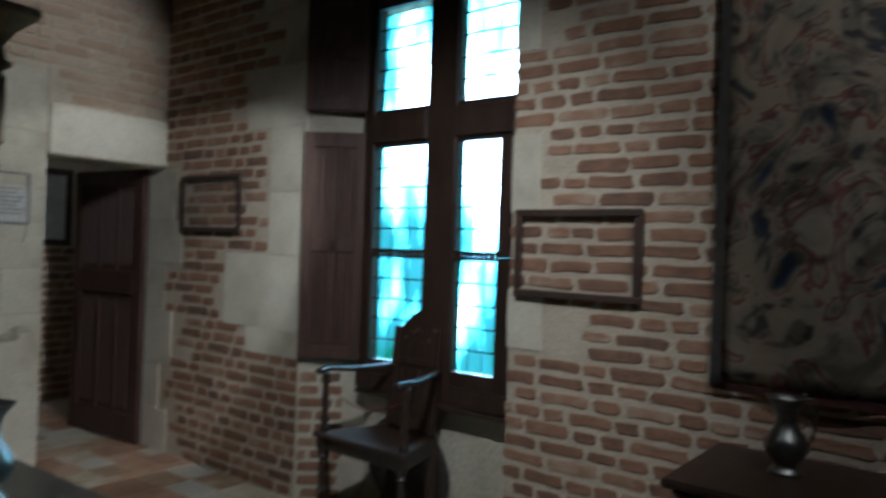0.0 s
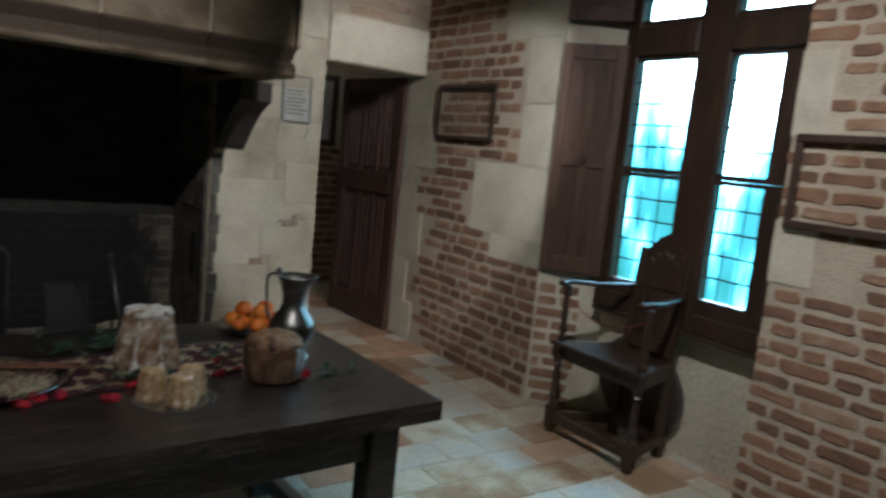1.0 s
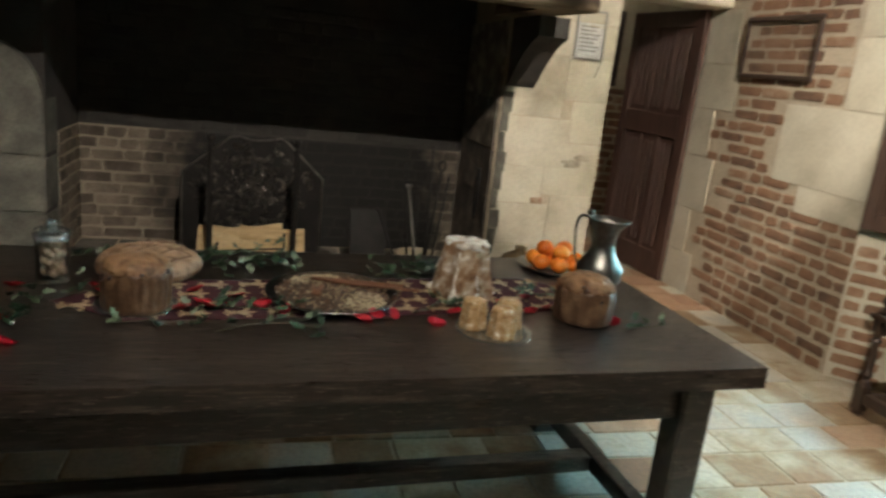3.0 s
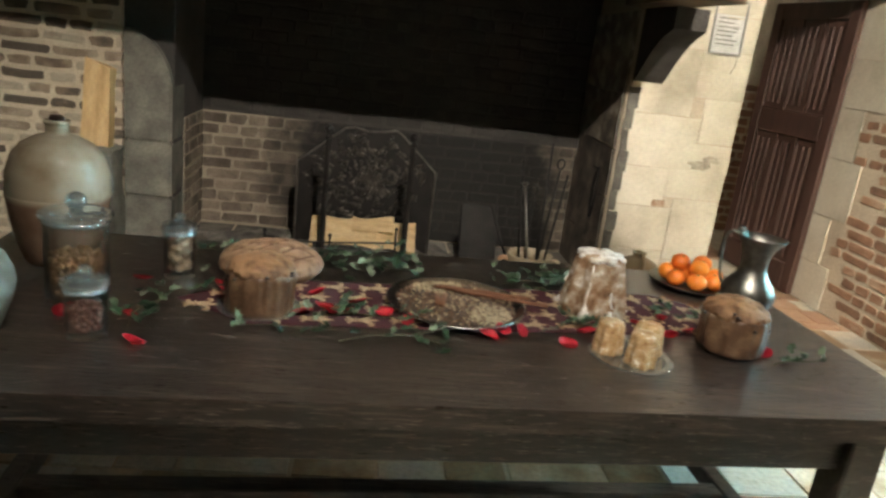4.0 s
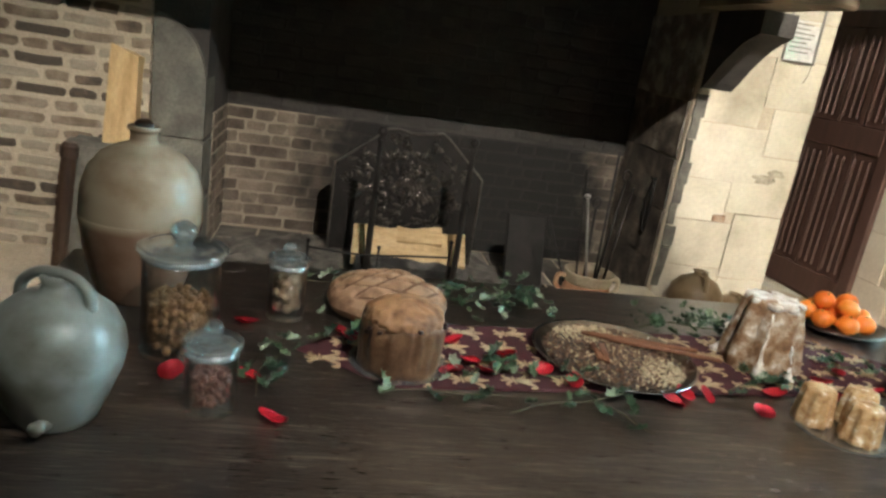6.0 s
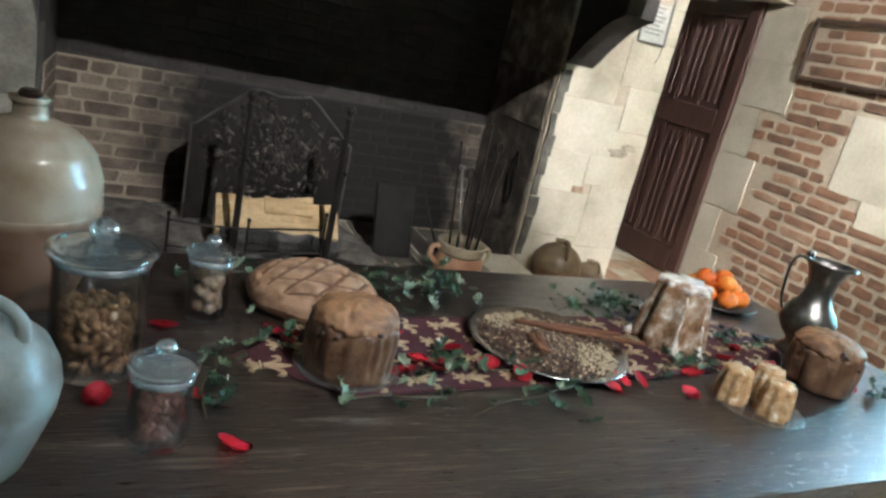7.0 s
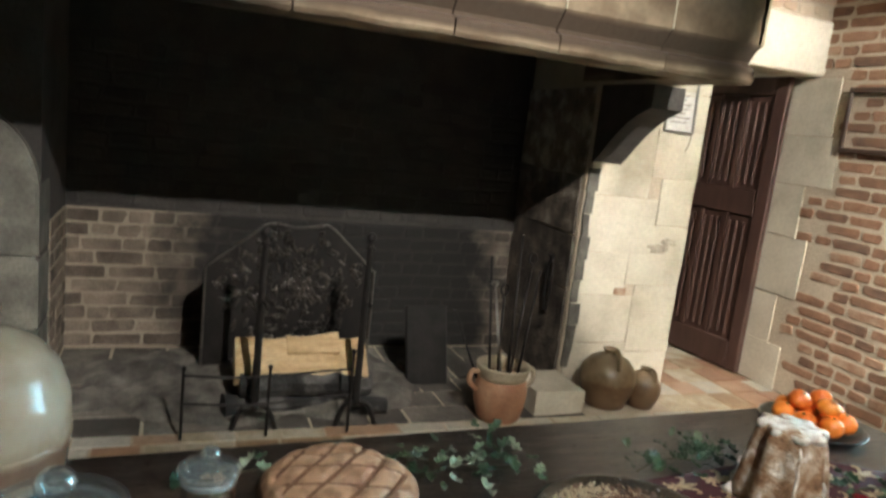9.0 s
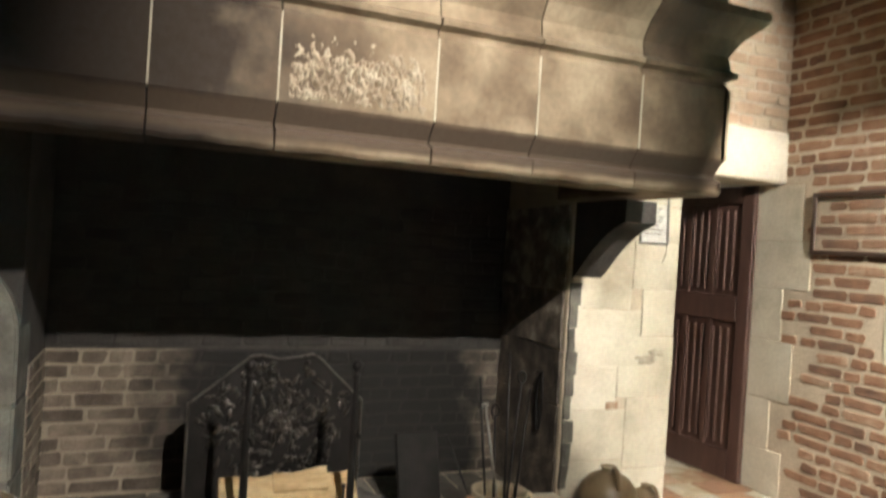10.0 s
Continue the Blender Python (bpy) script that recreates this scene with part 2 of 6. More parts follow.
def tube(bm, points, radius, n=10):
    """A round bar through the points; radius may be one number or one for each point."""
    pts = [Vector(p) for p in points]
    rad = radius if isinstance(radius, (list, tuple)) else [radius] * len(pts)
    rings = []
    side = None
    for i, p in enumerate(pts):
        d = (pts[min(i + 1, len(pts) - 1)] - pts[max(i - 1, 0)]).normalized()
        if side is None:
            side = d.orthogonal().normalized()
        side = (side - d * side.dot(d)).normalized()
        up = d.cross(side)
        rings.append([bm.verts.new(p + rad[i] * (math.cos(2 * math.pi * k / n) * side + math.sin(2 * math.pi * k / n) * up)) for k in range(n)])
    for a, b in zip(rings, rings[1:]):
        for k in range(n):
            bm.faces.new((a[k], a[(k + 1) % n], b[(k + 1) % n], b[k]))
    bm.faces.new(rings[0][::-1])
    bm.faces.new(rings[-1])
    return bm


def curve_points(points, steps=8):
    """A smooth line through the points."""
    p = [Vector(q) for q in points]
    p = [2 * p[0] - p[1]] + p + [2 * p[-1] - p[-2]]
    out = []
    for i in range(1, len(p) - 2):
        for s in range(steps):
            t = s / steps
            out.append(0.5 * (2 * p[i] + (p[i + 1] - p[i - 1]) * t + (2 * p[i - 1] - 5 * p[i] + 4 * p[i + 1] - p[i + 2]) * t * t + (3 * p[i] - p[i - 1] - 3 * p[i + 1] + p[i + 2]) * t ** 3))
    return out + [p[-2]]


def prism(bm, outline, y0, y1, m=None):
    """An outline in x and z, drawn out along y."""
    a = [bm.verts.new((x, y0, z)) for x, z in outline]
    b = [bm.verts.new((x, y1, z)) for x, z in outline]
    n = len(outline)
    bm.faces.new(a)
    bm.faces.new(b[::-1])
    for i in range(n):
        bm.faces.new((a[i], b[i], b[(i + 1) % n], a[(i + 1) % n]))
    bmesh.ops.recalc_face_normals(bm, faces=bm.faces)
    if m is not None:
        bmesh.ops.transform(bm, matrix=m, verts=a + b)
    return bm


def rumple(bm, size, amount, seed=0.0):
    for v in bm.verts:
        v.co += Vector(noise.noise_vector(v.co * size + Vector((seed, seed * 2, 0)))) * amount


def mesh_of(bm, name, mat, smooth=False):
    bmesh.ops.recalc_face_normals(bm, faces=bm.faces)
    me = bpy.data.meshes.new(name)
    bm.to_mesh(me)
    bm.free()
    for f in me.polygons:
        f.use_smooth = smooth
    me.materials.append(mat)
    return me


def part(name, bm, mat, parent=None, label="", smooth=False):
    ob = new(name, mesh_of(bm, name, mat, smooth))
    if parent is not None:
        ob.parent = parent
    if label:
        tagged(ob, label)
    return ob


def thing(name, m, label, category, group="", kind=""):
    ob = new(name)
    ob.empty_display_size = 0.05
    ob.matrix_world = m
    return tagged(ob, label, category, group, kind)


def boxes(name, mat, list_, parent=None, bevel=0.0, kind="", label="", category=""):
    bm = bmesh.new()
    for b in list_:
        box(bm, *b)
    if bevel:
        soften(bm, bevel)
    ob = part(name, bm, mat, parent)
    return tagged(ob, label, category, kind=kind)


# ---- the setting ----
WX, RX, FY, BY, TOP = 2.33, 2.38, 4.77, 5.6, 3.5   # window wall, its other half, fireplace wall, back of the hearth, ceiling
HL, HR, PR = -2.04, 0.75, 1.5                      # sides of the hearth, outer side of the stone pier

floor = boxes("floor", MORTAR, [(-5.2, 3.9, -3.2, 7.2, -0.2, -0.006)], kind="structure", label="worn floor of pale stone and terracotta tiles", category="floor")
ceiling = boxes("ceiling", CEIL, [(-5.2, 3.9, -3.2, 7.2, TOP, TOP + 0.2)] + [(-5.0, 2.3, y - 0.09, y + 0.09, TOP - 0.16, TOP) for y in (-2.4, -1.2, 0, 1.2, 2.4, 3.6)], kind="structure", label="dark wooden ceiling with beams", category="ceiling")
wall_west = boxes("wall_west", PLASTER, [(-5.2, -5.0, -3.2, 7.2, 0, TOP)], kind="structure", label="plain cream plastered wall", category="wall")
wall_south = boxes("wall_south", PLASTER, [(-5.0, 2.9, -3.2, -3.0, 0, TOP)], kind="structure", label="plain cream plastered wall", category="wall")

# window wall: two brick halves, a niche between them
bm = bmesh.new()
box(bm, RX, 2.9, -3.0, 1.78, 0, TOP)
box(bm, 2.63, 2.9, 1.78, 3.24, 0, 0.71)
box(bm, RX + 0.02, 2.9, 1.78, 3.24, 3.06, TOP)
prism(bm, [(WX, 0), (2.9, 0), (2.9, TOP), (WX, TOP)], 3.24, 4.86)
wall_east = tagged(part("wall_east", bm, MORTAR), "brick and stone wall with a tall mullioned window niche", "wall", kind="structure")
# slanting reveal beside the shutters
bm = bmesh.new()
for z0, z1 in ((0.0, 3.06),):
    v = [bm.verts.new(c) for c in ((WX, 3.24, z0), (2.62, 2.93, z0), (2.65, 2.93, z0), (2.72, 3.24, z0), (WX, 3.24, z1), (2.62, 2.93, z1), (2.65, 2.93, z1), (2.72, 3.24, z1))]
    for f in ((0, 1, 2, 3), (4, 5, 6, 7), (0, 1, 5, 4), (1, 2, 6, 5), (2, 3, 7, 6), (3, 0, 4, 7)):
        bm.faces.new([v[i] for i in f])
part("window_reveal", bm, STONE, wall_east)

# fireplace wall
bm = bmesh.new()
box(bm, PR, WX + 0.2, FY + 0.0, FY + 0.28, 2.40, TOP)
box(bm, WX, 2.9, 4.86, FY + 0.28, 0, 2.40)
box(bm, HR - 0.02, PR, FY + 0.012, BY + 0.1, 0, TOP)
box(bm, -5.0, -2.33, FY + 0.005, BY + 0.1, 0, TOP)
wall_north = tagged(part("wall_north", bm, MORTAR), "brick wall that holds the great fireplace and a doorway", "wall", kind="structure")
hearth_back = boxes("hearth_back", SOOT_MORTAR, [(HL - 0.1, HR + 0.1, BY, BY + 0.25, 0, 0.822), (HL - 0.05, HL + 0.001, FY + 0.292, BY, 0, 0.822)], kind="structure", label="soot-blackened brick back of the great hearth", category="hearth")
# hard edge at 0.822 paints in the hood's shadow line, over real soot
chimney_back = boxes("chimney_back", SOOT_SHADE, [(HL - 0.1, HR + 0.1, BY + 0.004, BY + 0.25, 0.822, TOP)], kind="structure", label="sooty chimney brickwork with the hood's shadow in its black colour", category="chimney")
door_lintel = boxes("door_lintel", STONE, [(PR + 0.002, WX + 0.04, FY - 0.02, FY + 0.3, 2.065, 2.40)], bevel=0.012, kind="structure", label="cream stone lintel over the doorway", category="lintel")

# ---- fireplace hood: six courses side by side, moulded foot and ledge ----
HX0, HX1, HY, HZ = -2.55, 0.86, 3.76, 1.82


def hood_profile(top):
    """Front of the hood, from its lower lip up to the ledge; x runs outwards."""
    return [(0.03, HZ), (0.012, HZ), (0.0, 1.835), (0.0, 1.875), (0.008, 1.89), (0.04, 1.90), (0.042, 1.915), (0.012, 1.955), (-0.012, 1.985), (-0.012, 2.30), (0.005, 2.32),
            (0.005, 2.335), (-0.03, 2.35), (-0.035, 2.37), (-0.01, 2.385), (0.0, 2.45), (-0.04, 2.52), (-0.10, 2.575), (-0.12, 2.60), (-0.12, 2.64), (0.02, 2.66), (0.06, top), (0.25, top), (0.25, HZ)]


fireplace_hood = tagged(new("fireplace_hood"), "smoke-stained stone fireplace hood with a moulded ledge", "fireplace hood", kind="structure")
cuts = [HX0, -2.05, -1.56, -1.139, -0.55, -0.11, 0.39, HX1]
for x0, x1 in zip(cuts, cuts[1:]):
    bm = bmesh.new()
    pr = [(HY + o, z) for o, z in hood_profile(TOP)]
    rows_ = []
    nseg = 10
    for k in range(nseg + 1):
        x = x0 + 0.003 + (x1 - x0 - 0.006) * k / nseg
        rows_.append([bm.verts.new((x, y, z + (0.012 * noise.noise(Vector((x * 9, z, 3))) if i < 4 else 0))) for i, (y, z) in enumerate(pr)])
    for a, b in zip(rows_, rows_[1:]):
        for i in range(len(pr)):
            j = (i + 1) % len(pr)
            bm.faces.new((a[i], a[j], b[j], b[i]))
    bm.faces.new(rows_[0])
    bm.faces.new(rows_[-1][::-1])
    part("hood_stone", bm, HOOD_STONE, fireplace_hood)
for sx in (1, -1):
    bm = bmesh.new()
    xe = HX1 if sx == 1 else HX0
    pr = [(xe - sx * o, z) for o, z in hood_profile(TOP)]
    prism(bm, pr if sx == 1 else pr[::-1], HY + 0.252, FY - 0.002)
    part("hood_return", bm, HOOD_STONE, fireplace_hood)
    # worn corner piece that closes the mouldings
    bm = bmesh.new()
    prof = hood_profile(TOP)[1:22]
    a = [bm.verts.new((xe - sx * 0.02, HY + o, z)) for o, z in prof]
    b = [bm.verts.new((xe - sx * o, HY + o, z)) for o, z in prof]
    c = [bm.verts.new((xe - sx * o, HY + 0.26, z)) for o, z in prof]
    for i in range(len(prof) - 1):
        bm.faces.new((a[i], b[i], b[i + 1], a[i + 1]))
        bm.faces.new((b[i], c[i], c[i + 1], b[i + 1]))
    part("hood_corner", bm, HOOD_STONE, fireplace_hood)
bm = bmesh.new()
for x in cuts[1:-1]:
    box(bm, x - 0.0032, x + 0.0032, HY - 0.016, HY + 0.05, 1.985, 2.30)
part("hood_joint", bm, STONE, fireplace_hood, "pale lime joints")
# hacked-off relief on the middle stone
bm = bmesh.new()
bmesh.ops.create_grid(bm, x_segments=110, y_segments=70, size=0.5, matrix=Matrix.Translation((-0.845, HY, 2.135)) @ Matrix.Rotation(radians(90), 4, "X") @ Matrix.Diagonal((0.55, 0.29, 1, 1)))
for v in bm.verts:
    u, w = (v.co.x + 0.845) / 0.27, (v.co.z - 2.135) / 0.14
    rough_up = 1.0 if w < 0.1 else max(0.25, 1 - (w - 0.1) * 1.6)
    fall = max(0.0, 1.0 - max(abs(u) ** 6, abs(w) ** 6)) * rough_up
    chip = noise.noise(Vector((v.co.x * 52 + v.co.z * 14, v.co.z * 24, 2))) + 0.7 * noise.noise(Vector((v.co.x * 110, v.co.z * 55, 5)))
    v.co.y = HY - 0.008 - fall * (0.008 + 0.02 * max(-0.5, chip))
    v.co.x += 0.006 * noise.noise(v.co * 50)
bmesh.ops.solidify(bm, geom=bm.faces[:], thickness=0.004)
part("hacked_relief", bm, surface("chipped_stone", [(0.20, 0.15, 0.10), (0.34, 0.27, 0.19), (0.52, 0.45, 0.34)], 0.9, 14, 60, 0.4, 0.004), fireplace_hood, "hacked-off pale carved coat of arms")

# stone corbel under the end of the hood, dark with soot and painted-in shade
for xa, xb in ((HR + 0.0, HR + 0.19),):
    bm = bmesh.new()
    out = [(FY + 0.02, 1.37), (FY + 0.02, HZ - 0.003), (4.30, HZ - 0.003), (4.30, 1.70)]
    out += [(4.30 + (FY - 4.31) * k / 10, 1.69 - 0.31 * (k / 10) ** 1.6) for k in range(1, 10)]
    prism(bm, [(y, z) for y, z in out], -xb, -xa)
    bmesh.ops.transform(bm, matrix=Matrix(((0, -1, 0, 0), (1, 0, 0, 0), (0, 0, 1, 0), (0, 0, 0, 1))), verts=bm.verts)
    part("corbel", bm, SOOT_SHADE, fireplace_hood)

# jamb on the far side of the hearth: stone with a rounded shoulder, sooty masonry above it
bm = bmesh.new()
box(bm, -2.329, HL - 0.004, FY + 0.06, BY + 0.1, 0, TOP)
part("jamb_core", bm, SOOT_SHADE, fireplace_hood)
for z0, z1 in ((0.0, 0.36), (0.36, 0.70), (0.70, None)):
    bm = bmesh.new()
    if z1:
        box(bm, -2.315, HL, FY - 0.01, FY + 0.30, z0 + 0.002, z1 - 0.002)
    else:
        arc = [(HL - 0.275 + 0.275 * math.cos(k * math.pi / 20), 0.98 + 0.37 * math.sin(k * math.pi / 20)) for k in range(11)]
        prism(bm, [(-2.315, z0 + 0.002), (HL, z0 + 0.002)] + arc, FY - 0.01, FY + 0.30)
    soften(bm, 0.012, 2)
    part("jamb_stone", bm, GREY_STONE, fireplace_hood)

# stone blocks: pier of the fireplace, quoins beside the door and round the window
def lump(bm, m_, seed, rough_=0.25):
    r = bmesh.ops.create_icosphere(bm, subdivisions=1 if rough_ < 0.26 else 3, radius=1.0, matrix=Matrix.Identity(4))
    for v in r["verts"]:
        v.co *= 1 + rough_ * noise.noise(v.co * 1.7 + Vector((seed, seed * 3, 0)))
    bmesh.ops.transform(bm, matrix=m_, verts=r["verts"])


def block(parent, x0, x1, y0, y1, z0, z1, mat=None, wear=0.006, seed=0):
    bm = bmesh.new()
    box(bm, x0, x1, y0, y1, z0, z1)
    bmesh.ops.subdivide_edges(bm, edges=bm.edges[:], cuts=3, use_grid_fill=True)
    rumple(bm, 9.0, wear * 0.6, seed)
    rumple(bm, 3.0, wear * 0.6, seed + 7)
    return part("stone_block", bm, mat or STONE, parent, smooth=False)


PIER = [(0.75, 1.5, 1.62, 1.84), (0.75, 1.17, 1.2, 1.62), (1.173, 1.5, 1.33, 1.62), (1.253, 1.5, 1.04, 1.327), (0.75, 1.25, 0.86, 1.197), (1.10, 1.5, 0.67, 1.037), (0.75, 1.097, 0.60, 0.857),
        (0.75, 1.17, 0.30, 0.597), (1.173, 1.5, 0.24, 0.667), (0.75, 1.17, 0.0, 0.297), (1.173, 1.5, 0.0, 0.237), (0.75, 1.5, 1.843, 2.2), (0.75, 1.5, 2.203, 2.6)]
for k, (x0, x1, z0, z1) in enumerate(PIER):
    block(wall_north, x0 + 0.002, x1 - 0.002, FY, FY + 0.28, z0 + 0.002, z1 - 0.002, seed=k * 3)
# sooty inner side of the pier, stepped stones
for k, (z0, z1) in enumerate(((0, 0.3), (0.3, 0.62), (0.62, 0.95), (0.95, 1.3), (1.3, 1.8))):
    block(wall_north, HR - 0.035, HR + 0.04, FY + 0.03 + 0.01 * (k % 2), BY - 0.004, z0 + 0.003, z1 - 0.003, SOOTY_STONE, 0.02, k)
# chipped, sooty arris of the pier, an eroded hollow and a small brick let in
for k in range(9):
    block(wall_north, 0.742, 0.785 + 0.012 * (k % 3), FY - 0.005, FY + 0.05, 0.14 + k * 0.135, 0.14 + (k + 1) * 0.135 - 0.001, GREY_STONE, 0.014, k * 11)
bm = bmesh.new()
lump(bm, Matrix.Translation((1.29, FY + 0.001, 0.90)) @ Matrix.Diagonal((0.09, 0.004, 0.035, 1)), 3, 0.5)
lump(bm, Matrix.Translation((1.37, FY + 0.001, 0.94)) @ Matrix.Diagonal((0.06, 0.004, 0.03, 1)), 8, 0.5)
part("eroded_hollow", bm, surface("eroded_stone", [(0.28, 0.24, 0.175), (0.50, 0.44, 0.33)], 0.95, 18, 70, 0.9, 0.012), wall_north, smooth=True)
bm = bmesh.new()
box(bm, 1.03, 1.12, FY - 0.004, FY + 0.05, 0.60, 0.645)
soften(bm, 0.006)
part("brick", bm, BRICK, wall_north)
QUOIN = [(4.52, 1.37, 1.69), (4.72, 1.03, 1.367), (4.62, 0.63, 1.027), (4.77, 0.30, 0.627), (4.66, 0.0, 0.297), (4.60, 1.693, 2.06)]
for k, (y0, z0, z1) in enumerate(QUOIN):
    block(wall_east, WX - 0.008, WX + 0.12, y0, 5.04, z0 + 0.002, z1 - 0.002, seed=k * 5 + 1)
WSTONE = [(3.75, 0.84, 1.0), (4.0, 1.0, 1.47), (3.55, 1.47, 1.86), (3.55, 1.86, 2.27), (3.8, 2.27, 2.65), (3.45, 2.65, 3.0), (3.65, 3.0, 3.4)]
for k, (y1, z0, z1) in enumerate(WSTONE):
    block(wall_east, WX - 0.007, WX + 0.1, 3.232, y1, z0 + 0.002, z1 - 0.002, seed=k * 5 + 2)
RSTONE = [(1.63, 1.73, 2.1), (1.60, 1.08, 1.36), (1.66, 2.5, 2.8)]
for k, (y0, z0, z1) in enumerate(RSTONE):
    block(wall_east, RX - 0.006, RX + 0.1, y0, 1.788, z0, z1, seed=k + 40)

# passage behind the door
wall_passage = boxes("wall_passage", MORTAR, [(1.0, 3.8, 6.9, 7.1, 0, TOP)], kind="structure", label="brick wall of the passage behind the door", category="wall")
boxes("wall_passage_side", PLASTER, [(1.1, PR - 0.001, BY + 0.1, 6.9, 0, TOP)], kind="structure", label="plastered side wall of the passage", category="wall")
# out of view, added to close a gap that let daylight in
boxes("wall_passage_front", PLASTER, [(2.9, 3.6, 5.0, 5.05, 0, TOP)], kind="structure", label="unseen plastered wall added to keep daylight out of the passage", category="wall")
boxes("wall_passage_end", PLASTER, [(3.4, 3.6, 5.05, 6.9, 0, TOP)], kind="structure", label="plastered end wall of the passage", category="wall")

# outside the window
m, n, l, p = material("garden_light")
em = n.new("ShaderNodeEmission")
co = n.new("ShaderNodeNewGeometry")
nz = n.new("ShaderNodeTexNoise")
nz.inputs["Scale"].default_value, nz.inputs["Detail"].default_value = 0.9, 5
mpn = n.new("ShaderNodeMapping")
mpn.inputs["Scale"].default_value = (1, 1.3, 0.5)
l.new(co.outputs["Position"], mpn.inputs["Vector"])
l.new(mpn.outputs[0], nz.inputs["Vector"])
far = n.new("ShaderNodeVectorMath")
far.operation = "DISTANCE"
far.inputs[1].default_value = (9.0, 5.3, 3.8)
l.new(co.outputs["Position"], far.inputs[0])
fm_ = n.new("ShaderNodeMath")
fm_.operation = "MULTIPLY_ADD"
fm_.inputs[1].default_value = -0.072
l.new(far.outputs["Value"], fm_.inputs[0])
l.new(nz.outputs["Fac"], fm_.inputs[2])
rp = ramp(n, [(0.0, (0.04, 0.20, 0.10)), (0.12, (0.12, 0.44, 0.42)), (0.22, (0.20, 0.66, 0.74)), (0.32, (0.38, 0.85, 0.95)), (0.42, (0.9, 0.98, 1.0))])
l.new(fm_.outputs[0], rp.inputs["Fac"])
l.new(rp.outputs["Color"], em.inputs["Color"])
glow = ramp(n, [(0.16, (0.06, 0.06, 0.06)), (0.46, (1, 1, 1))])
l.new(fm_.outputs[0], glow.inputs["Fac"])
gm_ = n.new("ShaderNodeMath")
gm_.operation = "MULTIPLY"
gm_.inputs[1].default_value = 90.0
l.new(glow.outputs["Color"], gm_.inputs[0])
l.new(gm_.outputs[0], em.inputs["Strength"])
l.new(em.outputs[0], n["Material Output"].inputs["Surface"])
backdrop = boxes("backdrop", m, [(9.0, 9.05, -9, 14, -4, 9)], kind="structure", label="bright garden and sky beyond the window", category="backdrop")

# ---- window ----
PANE, LEAD = glass("old_window_glass", (0.93, 1.0, 1.0), 0.06), surface("lead", [(0.05, 0.05, 0.05), (0.09, 0.09, 0.09)], 0.6, 8, 60, 0.3, 0.002, metal=0.5)
window_1 = thing("window_1", Matrix.Identity(4), "tall mullioned window with dark oak frame and leaded panes", "window", kind="structure")
WF = 2.545


def bar(name, x0, x1, y0, y1, z0, z1, mat, parent, bevel=0.006, label=""):
    bm = bmesh.new()
    box(bm, x0, x1, y0, y1, z0, z1)
    soften(bm, bevel)
    return part(name, bm, mat, parent, label)


frame_bars = [(2.855, 2.95, 0.70, 3.06), (1.78, 1.868, 0.70, 3.06), (2.25, 2.45, 0.70, 3.06)]
for y0, y1, z0, z1 in frame_bars:
    bar("window_post", WF - 0.02, WF + 0.07, y0, y1, z0, z1, DARKWOOD, window_1)
for z0, z1, out in ((0.70, 0.80, 0.03), (2.15, 2.315, 0.035), (2.97, 3.06, 0.01)):
    for y0, y1 in ((1.868, 2.25), (2.45, 2.855)):
        bar("window_rail", WF - out, WF + 0.06, y0 + 0.001, y1 - 0.001, z0, z1, DARKWOOD, window_1)
lights = [(2.45, 2.855, 0.80, 1.505), (2.45, 2.855, 1.505, 2.15), (1.868, 2.25, 0.80, 1.505), (1.868, 2.25, 1.505, 2.15), (2.45, 2.855, 2.315, 2.97), (1.868, 2.25, 2.315, 2.97)]
for k, (y0, y1, z0, z1) in enumerate(lights):
    wide = 0.1 if y0 < 2 and z0 < 2.2 else 0.012
    c = (y0 + wide, y1 - 0.004 if y0 > 2 else y1 - 0.012, z0 + (0.085 if z0 < 1 else 0.03), z1 - 0.025)
    sash = part("casement", bmesh.new(), DARKWOOD, window_1)
    bm = bmesh.new()
    for b in ((y0, c[0], z0, z1), (c[1], y1, z0, z1), (c[0], c[1], z0, c[2]), (c[0], c[1], c[3], z1)):
        if b[1] - b[0] > 0.001:
            box(bm, WF - 0.012, WF + 0.03, b[0] + 0.0005, b[1] - 0.0005, b[2] + 0.0005, b[3] - 0.0005)
    sash.data = mesh_of(bm, "casement", DARKWOOD)
    rowsn = 5
    bm = bmesh.new()
    for r in range(1, rowsn):
        z = c[2] + (c[3] - c[2]) * r / rowsn
        pts = [(WF + 0.012, y, z + 0.006 * noise.noise(Vector((y * 7, z * 5, k)))) for y in np.linspace(c[0], c[1], 6)]
        tube(bm, pts, 0.0058, 6)
    for yy in np.linspace(c[0], c[1], 4)[1:-1]:
        tube(bm, [(WF + 0.014, yy, c[2]), (WF + 0.014, yy, c[3])], 0.003, 4)
    part("lead_bar", bm, LEAD, sash)
    for r in range(rowsn):
        for q in range(3):
            bm = bmesh.new()
            ya, yb = c[0] + (c[1] - c[0]) * q / 3, c[0] + (c[1] - c[0]) * (q + 1) / 3
            za, zb = c[2] + (c[3] - c[2]) * r / rowsn, c[2] + (c[3] - c[2]) * (r + 1) / rowsn
            box(bm, WF + 0.012, WF + 0.015, ya + 0.0015, yb - 0.0015, za + 0.0015, zb - 0.0015)
            bmesh.ops.rotate(bm, verts=bm.verts, cent=(WF + 0.0135, (ya + yb) / 2, (za + zb) / 2), matrix=Euler((0, radians(random.uniform(-0.4, 0.4)), radians(random.uniform(-0.5, 0.5)))).to_matrix())
            g = part("pane", bm, PANE, sash)
            g.visible_shadow = False
